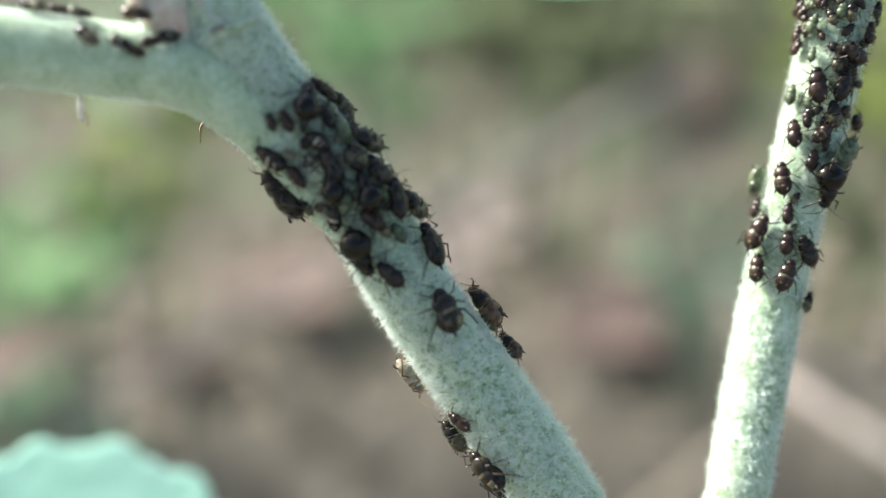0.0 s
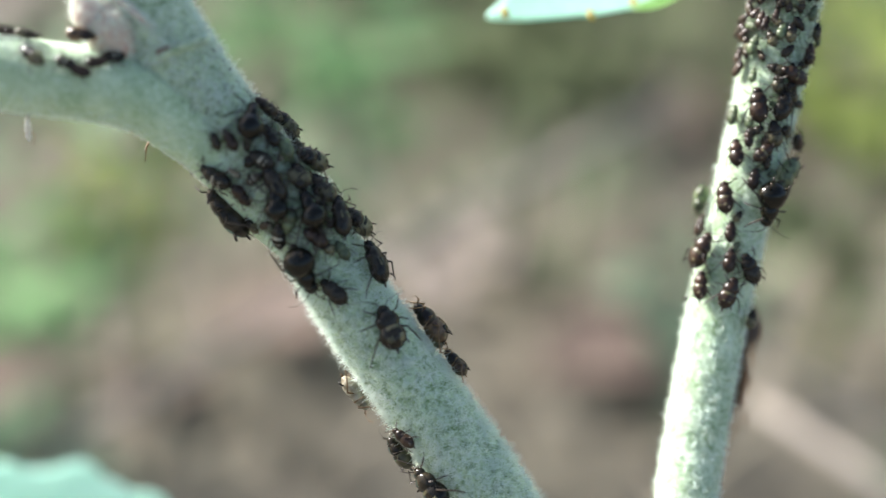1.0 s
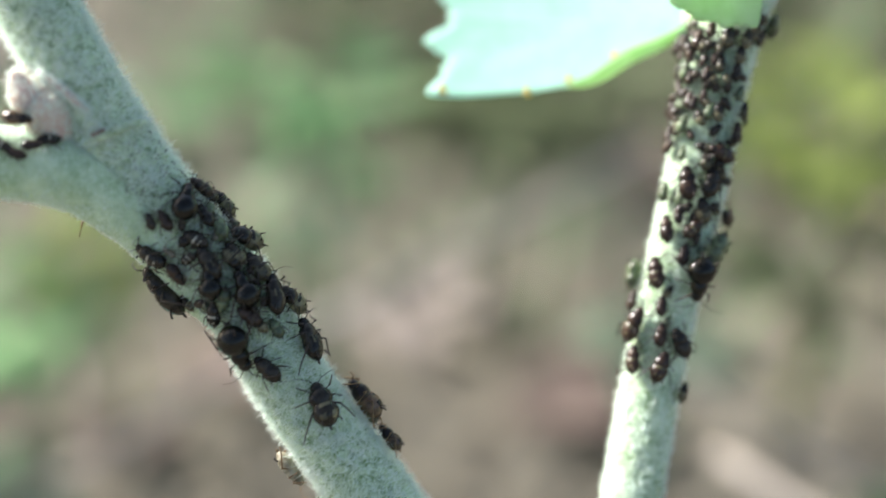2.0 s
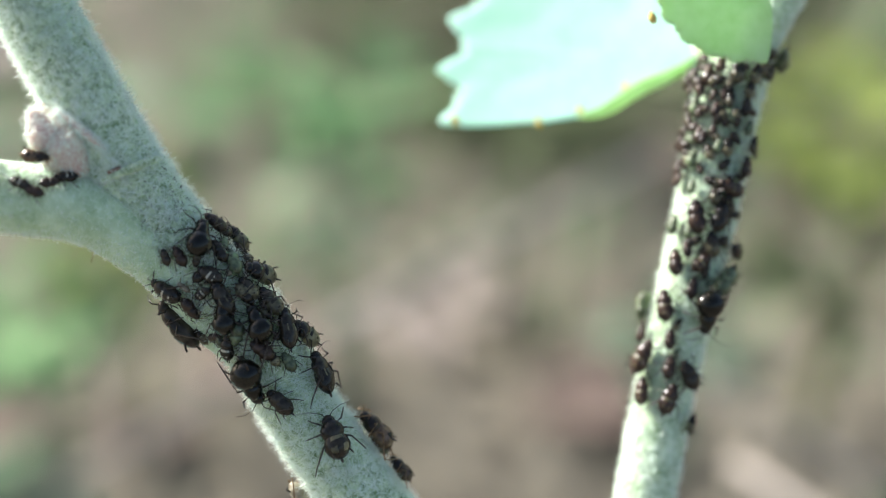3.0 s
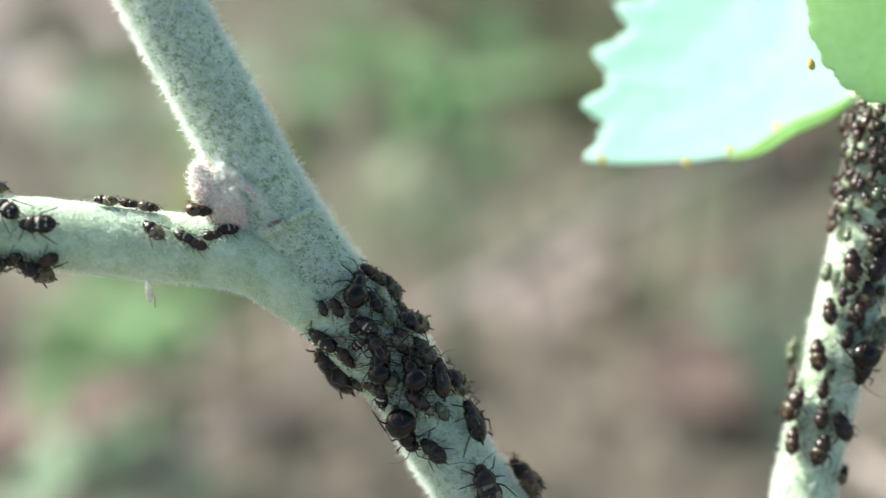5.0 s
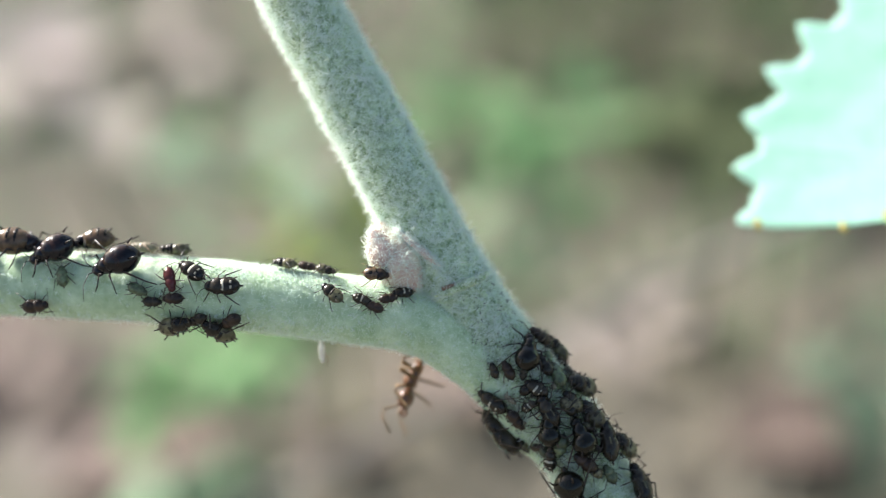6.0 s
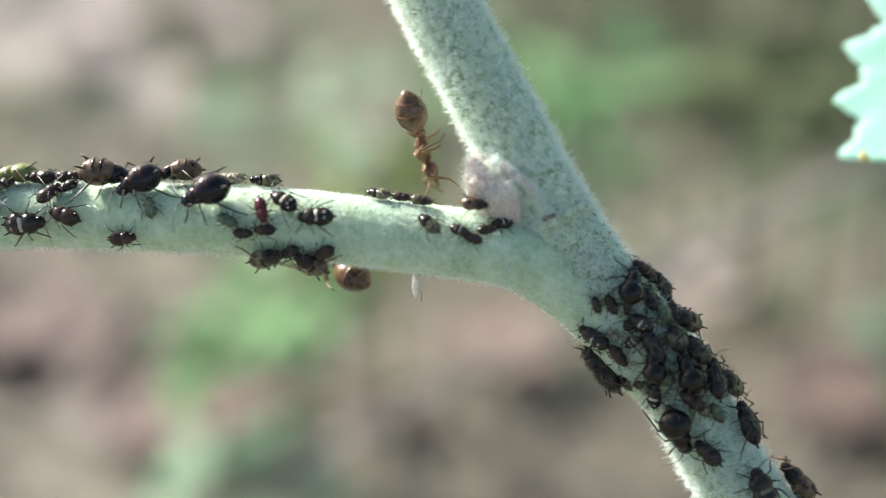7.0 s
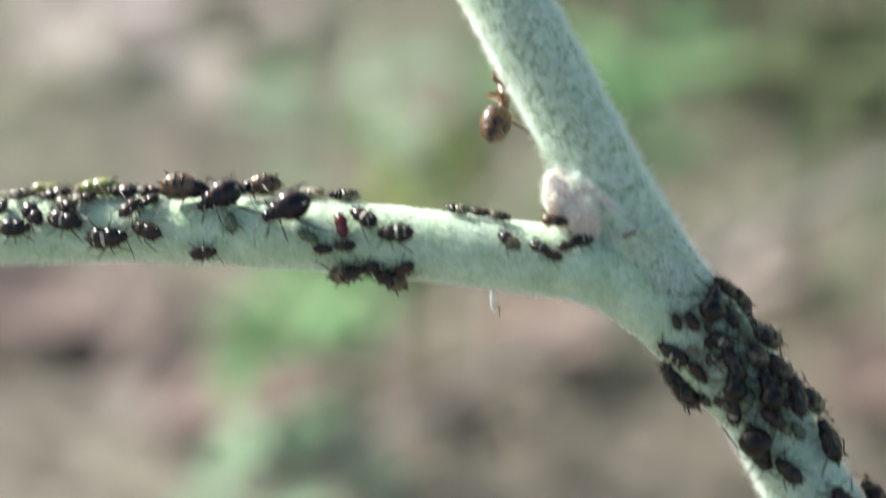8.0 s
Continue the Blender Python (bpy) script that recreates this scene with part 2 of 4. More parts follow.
def scaled(vf, k):
    return [Vector(v) * k for v in vf[0]], vf[1]


def hairs(name, roots, normals, low, high, width, mat, rng, lean=0.9, curl=0.5):
    """Many fine curled hairs in one mesh; roots and normals as arrays in metres, curl in radians for each of four pieces."""
    n = len(roots)
    wild = rng.normal(size=(n, 3))
    wild /= np.linalg.norm(wild, axis=1)[:, None]
    way = normals + lean * wild
    way /= np.linalg.norm(way, axis=1)[:, None]
    axis = np.cross(way, rng.normal(size=(n, 3)))
    axis /= np.linalg.norm(axis, axis=1)[:, None]
    size = rng.uniform(low, high, n)[:, None] / 4
    bend = rng.normal(size=n) * curl
    flat = np.cross(way, axis) * 0.6 + axis * 0.8
    flat *= width / 2
    spot = roots - normals * width
    rows = [spot - flat, spot + flat]
    for i in range(4):
        c, d = np.cos(bend * i)[:, None], np.sin(bend * i)[:, None]
        spot = spot + (way * c + np.cross(axis, way) * d) * size
        rows += [spot - flat * (1 - 0.2 * i), spot + flat * (1 - 0.2 * i)] if i < 3 else [spot]
    verts = np.stack(rows, 1).reshape(-1, 3)
    me = bpy.data.meshes.new(name)
    base = np.arange(n)[:, None] * 9
    loops = np.concatenate([base + [0, 1, 3, 2], base + [2, 3, 5, 4], base + [4, 5, 7, 6], base + [6, 7, 8]], 1).ravel()
    me.vertices.add(n * 9)
    me.vertices.foreach_set("co", verts.ravel())
    me.loops.add(n * 15)
    me.loops.foreach_set("vertex_index", loops.astype(np.int32))
    me.polygons.add(n * 4)
    me.polygons.foreach_set("loop_start", (np.arange(n)[:, None] * 15 + [0, 4, 8, 12]).ravel().astype(np.int32))
    me.update(calc_edges=True)
    me.materials.append(mat)
    return me


# ---- stems ----
class Tube:
    """A bent stem: knots (x, y, depth, radius) in millimetres before the first stand of the camera."""

    def __init__(self, knots):
        k = np.array(knots, float)
        k[:, 2] *= -1
        ext = np.vstack([2 * k[0] - k[1], k, 2 * k[-1] - k[-2]])
        rows = []
        for i in range(1, len(ext) - 2):
            a, b, c, d = ext[i - 1:i + 3]
            for u in np.linspace(0, 1, 40, endpoint=False):
                rows.append(0.5 * (2 * b + (c - a) * u + (2 * a - 5 * b + 4 * c - d) * u ** 2 + (3 * b - a - 3 * c + d) * u ** 3))
        rows.append(k[-1])
        self.line = np.array(rows)
        step = np.linalg.norm(np.diff(self.line[:, :3], axis=0), axis=1)
        self.run = np.r_[0, np.cumsum(step)]
        self.length = self.run[-1]

    def station(self, s):
        """Centre, the three axes (along, towards the viewer, sideways) and the radius at s millimetres."""
        mid = np.array([np.interp(s, self.run, self.line[:, n]) for n in range(4)])
        way = np.array([np.interp(s + 0.4, self.run, self.line[:, n]) - np.interp(s - 0.4, self.run, self.line[:, n]) for n in range(3)])
        way /= np.linalg.norm(way)
        front = np.array([0, 0, 1.0]) - way * way[2]
        front /= np.linalg.norm(front)
        return mid[:3], way, front, np.cross(way, front), mid[3]

    def skin(self, s, phi):
        """The point on the bark and its normal; phi in radians, 0 faces the viewer."""
        mid, way, front, side, r = self.station(s)
        n = front * math.cos(phi) + side * math.sin(phi)
        return mid + n * r, n

    def skins(self, s, phi):
        """skin() for arrays."""
        mid = np.stack([np.interp(s, self.run, self.line[:, n]) for n in range(4)], 1)
        way = np.stack([np.interp(s + 0.4, self.run, self.line[:, n]) - np.interp(s - 0.4, self.run, self.line[:, n]) for n in range(3)], 1)
        way /= np.linalg.norm(way, axis=1)[:, None]
        front = np.array([0, 0, 1.0]) - way * way[:, 2:]
        front /= np.linalg.norm(front, axis=1)[:, None]
        n = front * np.cos(phi)[:, None] + np.cross(way, front) * np.sin(phi)[:, None]
        return mid[:, :3] + n * mid[:, 3:], n


def stem_mesh(name, tube, mat, s0, s1, fine=0.3, n=44, lump=0.05):
    """The bark from s0 to s1 mm, finer where it is lumpy, in the world's metres."""
    verts, faces = [], []
    stations = list(np.arange(s0, min(s1, 95), fine)) + list(np.arange(min(s1, 95), s1, 3.0)) + [s1]
    for s in stations:
        mid, way, front, side, r = tube.station(s)
        for k in range(n):
            a = 2 * math.pi * k / n
            d = Vector(front * math.cos(a) + side * math.sin(a))
            p = Vector(mid) + d * r
            p += d * lump * (noise.noise(p * 1.1) + 0.6 * noise.noise(p * 3.1))
            verts.append(place(p))
    rows = len(stations)
    for i in range(rows - 1):
        for k in range(n):
            a, b = i * n + k, i * n + (k + 1) % n
            faces.append((a, b, b + n, a + n))
    faces.append(tuple(range(n))[::-1])
    faces.append(tuple(range((rows - 1) * n, rows * n)))
    return solid(name, verts, faces, mat)


def stem_hairs(name, tube, s0, s1, density, rng, low=0.22, high=0.5, width=0.02, lean=1.0, curl=0.5, span=(-2.2, 2.2)):
    count = int((s1 - s0) * 12 * density)
    s, phi = rng.uniform(s0, s1, count), rng.uniform(*span, count)
    roots, normals = tube.skins(s, phi)
    turn = np.array(TURN)
    roots, normals = roots @ turn.T * 1e-3 + np.array(PLANT.translation), normals @ turn.T
    return hairs(name, roots, normals, low * 1e-3, high * 1e-3, width * 1e-3, HAIR, rng, lean, curl)


def stem_tufts(name, tube, s0, s1, count, rng, low=0.35, high=0.8, width=0.016):
    """Curled tufts of longer wool, a dozen hairs from one place."""
    s, phi = np.repeat(rng.uniform(s0, s1, count), 12), np.repeat(rng.uniform(-2.3, 2.3, count), 12)
    roots, normals = tube.skins(s + rng.normal(size=len(s)) * 0.05, phi + rng.normal(size=len(s)) * 0.03)
    turn = np.array(TURN)
    roots, normals = roots @ turn.T * 1e-3 + np.array(PLANT.translation), normals @ turn.T
    drift = np.repeat(rng.normal(size=(count, 3)), 12, axis=0) * 0.8
    normals = normals + drift
    normals /= np.linalg.norm(normals, axis=1)[:, None]
    return hairs(name, roots, normals, low * 1e-3, high * 1e-3, width * 1e-3, HAIR, rng, 0.6, 1.0)


MAIN_TUBE = Tube([
    (-38, 50, 58, 1.4), (-29, 30, 57.2, 1.647), (-22.92, 19.22, 57.0, 1.72), (-18.09, 10.75, 57.5, 1.766),
    (-15.84, 6.62, 57.8, 1.804), (-13.2, 2.61, 58.6, 1.804), (-9.09, -2.45, 59.3, 1.769), (-6.58, -6.73, 59.8, 1.769),
    (-1.48, -13.85, 60.2, 1.839), (0.95, -17.8, 60.5, 1.857), (8, -32, 64, 1.936), (17, -65, 80, 2.024),
    (22, -103, 98, 2.4), (26, -184, 159.5, 2.6)])
BRANCH_TUBE = Tube([
    (-78, 6, 58, 1.246), (-62, 4.8, 57, 1.513), (-48.86, 4.59, 56.5, 1.575), (-39.76, 4.97, 56.2, 1.575),
    (-29.52, 4.82, 56.0, 1.602), (-24.86, 4.5, 56.3, 1.602), (-20.84, 4.08, 56.8, 1.602), (-17.0, 3.55, 57.6, 1.647),
    (-14.6, 2.3, 58.2, 1.691), (-12.7, 0.6, 58.8, 1.602), (-11.0, -1.7, 59.4, 1.424), (-9.2, -3.9, 59.8, 0.801)])
RIGHT_TUBE = Tube([
    (26, 32, 64.5, 1.1), (21, 21, 63.5, 1.17), (18.07, 15.87, 63.2, 1.323), (16.46, 13.23, 63.2, 1.476),
    (15.14, 10.01, 63.2, 1.71), (13.84, 3.26, 63.3, 1.557), (11.99, -4.68, 63.4, 1.48), (10.48, -12.98, 63.4, 1.51),
    (9.45, -19.61, 63.4, 1.476), (7.5, -40, 68, 1.53), (8, -100, 97, 1.9), (10, -184, 159.5, 2.2)])


def grounded(name, tube, label):
    foot = place(tube.line[-1][:3])
    return thing(name, Matrix.Translation((foot.x, foot.y, 0)), label, "plant")


def on(parent):
    return parent.matrix_basis.inverted()


rng = np.random.default_rng(4)
shrub = grounded("felted_shrub", MAIN_TUBE, "pale green felted shrub stem forking, crowded with aphids")
main_stem = part("main_stem", stem_mesh("main_stem", MAIN_TUBE, BARK, 8, MAIN_TUBE.length - 0.5), shrub, on(shrub))
tagged(part("felt", stem_hairs("felt", MAIN_TUBE, 26, 84, 45, rng, 0.1, 0.22, 0.02, 2.4, 0.6), main_stem, label="matted white felt"), kind="stuff")
tagged(part("fuzz", stem_hairs("fuzz", MAIN_TUBE, 26, 84, 55, rng, 0.22, 0.5, 0.02, 0.5, 0.5), main_stem, label="white woolly stem hairs"), kind="stuff")
tagged(part("wool", stem_tufts("wool", MAIN_TUBE, 26, 84, 5600, rng, 0.32, 0.8, 0.022), main_stem, label="curled tufts of white wool"), kind="stuff")
tagged(part("stray_hair", stem_hairs("stray_hair", MAIN_TUBE, 26, 84, 9, rng, 0.45, 0.9, 0.022, 0.7, 1.1), main_stem, label="long stray curled hairs"), kind="stuff")
side_branch = part("side_branch", stem_mesh("side_branch", BRANCH_TUBE, SMOOTH_BARK, 2, BRANCH_TUBE.length - 0.5), shrub, on(shrub))
tagged(part("felt", stem_hairs("felt", BRANCH_TUBE, 10, 66, 50, rng, 0.06, 0.14, 0.014, 2.4, 0.6), side_branch, label="short matted white felt"), kind="stuff")
tagged(part("fuzz", stem_hairs("fuzz", BRANCH_TUBE, 10, 67, 90, rng, 0.1, 0.26, 0.018, 1.2, 0.6, (-2.3, -0.6)), side_branch, label="white woolly hairs along the branch's upper side"), kind="stuff")
tagged(part("fuzz", stem_hairs("fuzz", BRANCH_TUBE, 10, 62, 16, rng, 0.15, 0.36, 0.018, 0.6, 0.5, (0.9, 2.3)), side_branch, label="white hairs along the branch's underside"), kind="stuff")
tagged(part("fuzz", stem_hairs("fuzz", BRANCH_TUBE, 51, 67, 70, rng, 0.14, 0.32, 0.02, 1.5, 0.6), side_branch, label="white woolly hairs round the fork"), kind="stuff")
tagged(part("wool", stem_tufts("wool", BRANCH_TUBE, 10, 66, 800, rng, 0.16, 0.4, 0.018), side_branch, label="curled tufts of white wool"), kind="stuff")


def bud():
    """The downy pinkish bud in the fork: a blunt hump with two scales pressed on it."""
    ob = None
    for name, at_mm, head, length, wide, high, mat, label in (
            ("axillary_bud", (-17.1, 5.5, -56.9), (-0.5, 0.85, 0.1), 3.1, 1.3, 1.35, BUD, ""),
            ("bud_scale", (-18.1, 6.3, -56.2), (-0.4, 0.88, 0.2), 1.9, 0.75, 0.8, BUD_PINK, "pink downy scale at the bud's tip"),
            ("bud_scale", (-15.9, 6.5, -55.95), (-0.78, 0.62, 0.05), 2.4, 0.2, 0.4, BUD_PINK, "narrow pink scale edge beside the stem")):
        vf = scaled(egg(-0.25, 1, 0, wide / length, high / length, -0.1, 28, 20), length * 1e-3)
        vf = [v * (1 + 0.12 * noise.noise(v * 1100) + 0.05 * noise.noise(v * 3200)) for v in vf[0]], vf[1]
        m = seat(at_mm, head, (0, 0, 1))
        me = solid(name, [m @ v for v in vf[0]], vf[1], mat)
        here = part(name, me, ob or shrub, None if ob else on(shrub), label)
        pts = np.array([v.co for v in me.vertices])
        mid = pts.mean(0)
        pick = rng.integers(0, len(pts), 2500 if ob else 9000)
        nrm = pts[pick] - mid
        nrm /= np.linalg.norm(nrm, axis=1)[:, None]
        jitter = pts[pick] + rng.normal(size=(len(pick), 3)) * 1e-4
        tagged(part("fuzz", hairs("fuzz", jitter - nrm * 9e-5, nrm, 2e-4, 4.4e-4, 2.2e-5, HAIR, rng, 1.3, 0.6), ob or here), kind="stuff")
        ob = ob or here


bud()


def soot():
    """Dark flecks that the aphids leave on the felt round the fork."""
    s, phi = rng.normal(53.6, 1.5, 260), rng.uniform(-1.2, 1.1, 260)
    roots, normals = MAIN_TUBE.skins(s, phi)
    turn = np.array(TURN)
    roots, normals = (roots + normals * 0.22) @ turn.T * 1e-3 + np.array(PLANT.translation), normals @ turn.T
    me = hairs("soot", roots, normals, 1e-4, 3.2e-4, 4.5e-5, LIMB, rng, 5.0, 0.8)
    tagged(part("soot", me, main_stem, label="dark sooty flecks on the felt"), kind="stuff")


soot()


def scar():
    """The raised leaf-scar ridge that crosses the stem above the fork, and its brown crack."""
    rows, dark = [], []
    for k in range(25):
        u = k / 24
        s = 50.1 + 0.6 * u
        phi = 0.55 - 1.95 * u
        p, n = MAIN_TUBE.skin(s, phi)
        rows.append(place(Vector(p) + Vector(n) * 0.12))
        if 4 <= k <= 8:
            q, n = MAIN_TUBE.skin(s - 0.2, phi)
            dark.append(place(Vector(q) + Vector(n) * 0.14))
    part("leaf_scar", solid("leaf_scar", *limb(rows, [2.4e-4 * math.sin(math.pi * (0.1 + 0.8 * k / 24)) for k in range(25)], 8), BARK), shrub, on(shrub))
    tips = np.repeat(np.array([tuple(p) for p in rows]), 60, axis=0) + rng.normal(size=(1500, 3)) * 1.1e-4
    near = np.repeat(np.array([tuple(TURN @ Vector((0.2, 0.3, 1)))]), 1500, axis=0)
    tagged(part("fuzz", hairs("fuzz", tips, near, 1.5e-4, 3.5e-4, 2.2e-5, HAIR, rng, 1.2, 0.6), shrub, on(shrub)), kind="stuff")
    part("scar_crack", solid("scar_crack", *limb(dark, [1.2e-4] * len(dark), 6), SCAR), shrub, on(shrub), "brown crack along the leaf scar")


scar()

shoot = grounded("felted_shoot", RIGHT_TUBE, "pale felted upright shoot with aphids and broad leaves")
shoot_stem = part("stem", stem_mesh("stem", RIGHT_TUBE, MINT_BARK, 2, RIGHT_TUBE.length - 0.5), shoot, on(shoot))
tagged(part("felt", stem_hairs("felt", RIGHT_TUBE, 8, 72, 40, rng, 0.08, 0.18, 0.016, 2.2, 0.6), shoot_stem, label="short matted white felt"), kind="stuff")
tagged(part("fuzz", stem_hairs("fuzz", RIGHT_TUBE, 8, 72, 40, rng, 0.16, 0.4, 0.02, 0.6, 0.5), shoot_stem, label="white woolly hairs"), kind="stuff")
tagged(part("wool", stem_tufts("wool", RIGHT_TUBE, 8, 72, 2200, rng, 0.26, 0.6, 0.02), shoot_stem, label="curled tufts of white wool"), kind="stuff")


# ---- leaves ----
def round_leaf(radius, a0, a1, pitch, deep, cup, rng, phase=0.0, tail=0.4, thick=0.00016):
    """A rounded blade, from angle a0 to a1 about its foot, with pointed teeth every pitch degrees, veins and a real thickness; metres."""
    na, nr = 300, 26
    teeth = (a1 - a0) / pitch
    depths = deep * rng.uniform(0.65, 1.15, int(teeth) + 3)
    verts, faces = [], []
    for side in (1, -1):
        for i in range(na + 1):
            u = i / na
            a = radians(a0 + (a1 - a0) * u)
            turns = u * teeth + phase + 0.14 * math.sin(9 * u)
            saw = abs(2 * (turns % 1) - 1)
            edge = min(1, 14 * u + 0.18, 7 * (1 - u) + tail) ** 0.8
            r = radius * edge * (1 - depths[int(turns)] * math.sin(saw * math.pi / 2) - 0.015 * abs(math.sin(turns * 9.4)))
            vein = abs(math.sin(math.pi * turns / 3))
            for j in range(nr + 1):
                f = j / nr
                x, y = math.cos(a) * r * f, math.sin(a) * r * f
                p = Vector((x, y, 0)) / radius
                g = p.length
                z = radius * (cup * g * g + 0.03 * g * noise.noise(p * 1.4 + Vector((3.1, 1.7, 0))) + 0.005 * noise.noise(p * 9))
                z += radius * 0.004 * g * max(0, 1 - 9 * vein)
                verts.append(Vector((x, y, z + side * thick / 2)))
    row, half = nr + 1, (na + 1) * (nr + 1)
    for i in range(na):
        for j in range(nr):
            a, b = i * row + j, (i + 1) * row + j
            faces.append((a, a + 1, b + 1, b))
            faces.append((half + a, half + b, half + b + 1, half + a + 1))
        a, b = i * row + nr, (i + 1) * row + nr
        faces.append((a, half + a, half + b, b))
    for j in range(nr):
        faces.append((j, half + j, half + j + 1, j + 1))
        a = na * row + j
        faces.append((a, a + 1, half + a + 1, half + a))
    return verts, faces


def leaf_on(parent, name, at_mm, tilt, mesh, mat, label, stalk=None):
    """A blade with its foot at at_mm, turned by tilt (degrees about the plant's axes)."""
    m = Matrix.Translation(place(at_mm)) @ TURN.to_4x4() @ pose(0, 0, 0, *tilt)
    blade = part(name, solid(name, [m @ v for v in mesh[0]], mesh[1], mat), parent, on(parent), label)
    if stalk:
        pts = [place(p) for p in stalk]
        part("petiole", solid("petiole", *limb(pts, [0.0007] * len(pts), 10), BARK), parent, on(parent))
    return blade


def tooth_tips(parent, spots):
    """Yellowed tips on the teeth of a leaf's margin."""
    for spot in spots:
        m = seat(spot, (0.3, -1, 0.1), (0, 0, 1))
        vf = scaled(egg(-0.35, 0.35, 0, 0.2, 0.14, 0.2, 10, 8), 1e-3)
        part("tooth_tip", solid("tooth_tip", [m @ v for v in vf[0]], vf[1], MARGIN), parent, label="yellowed leaf tooth")


broad_leaf = leaf_on(shoot, "leaf", (14.6, 12.3, -66.0), (-20, -22, 0), round_leaf(0.0157, 55, 207, 13.5, 0.1, 0.06, rng, 0.03), LEAF_PALE,
        "pale mint felted leaf with a toothed margin", [(16.4, 13.2, -64.6), (15.4, 12.9, -65.6), (14.2, 12.5, -66.2)])
leaf_on(shoot, "leaf", (15.6, 16.4, -60.2), (12, -8, 0), round_leaf(0.0054, 135, 292, 17, 0.04, 0.12, rng), LEAF_FRESH,
        "fresh green young leaf hanging in front of the shoot", [(18.6, 17.0, -62.4), (17.6, 17.4, -61.0), (15.6, 16.5, -60.2)])


def leaf_fold():
    """The strip of the broad leaf's lower margin that curls under and shows its greener side."""
    verts, faces = [], []
    for i in range(25):
        u = i / 24
        p = Vector((7.7, 9.25, -66.7)).lerp(Vector((14.3, 12.7, -66.1)), u) + Vector((0.12, -0.2, 0)) * math.sin(3 * math.pi * u) * 0.6
        w = 0.85 * math.sin(math.pi * (0.06 + 0.9 * u)) ** 0.7
        for k in range(5):
            f = k / 4
            for lift in (0.06, -0.06):
                verts.append(place(p + Vector((0.42, -0.88, 0)) * w * math.sin(f * 1.4) + Vector((0, 0, -0.5 * w * (1 - math.cos(f * 1.4)) + lift))))
    for i in range(24):
        for k in range(4):
            a = i * 10 + 2 * k
            faces += [(a, a + 10, a + 12, a + 2), (a + 1, a + 3, a + 13, a + 11)]
        a = i * 10
        faces += [(a, a + 1, a + 11, a + 10), (a + 8, a + 18, a + 19, a + 9)]
    part("leaf_fold", solid("leaf_fold", verts, faces, LEAF_FRESH), broad_leaf, label="green curled-under leaf margin")


leaf_fold()
tooth_tips(broad_leaf, [(10.4, 10.8, -67), (7.86, 9.47, -67), (5.53, 8.82, -67), (0.9, 8.92, -67), (10.5, 13.29, -60)])

# ---- aphids ----
def patch(x0, x1, z, ry, rz, blunt, u0, u1, a0, a1, proud=0.03):
    """A raised mark on the back of an egg() body, between shares u0 and u1 of its length and angles a0 and a1 from its ridge."""
    verts, faces = [], []
    for i in range(6):
        for k in range(6):
            rim = i in (0, 5) or k in (0, 5)
            u = 0.02 + 0.96 * (u0 + (u1 - u0) * i / 5)
            f = math.sin(math.pi * u ** (1 + blunt)) ** 0.62 * (0.96 if rim else 1 + proud)
            a = radians(90 + a0 + (a1 - a0) * k / 5)
            verts.append((x0 + (x1 - x0) * u, ry * f * math.cos(a), z + rz * f * math.sin(a)))
    for i in range(5):
        for k in range(5):
            a = i * 6 + k
            faces.append((a, a + 6, a + 7, a + 1))
    return verts, faces


def lumpy(vf, seed, much=0.05):
    """A body's skin, a little uneven."""
    shift = Vector((seed * 3.7, seed * 1.9, 0))
    return [Vector((x, y * (1 + much * noise.noise(Vector((x, y, z)) * 7 + shift)), z * (1 + much * noise.noise(Vector((x, y, z)) * 9 - shift)))) for x, y, z in vf[0]], vf[1]


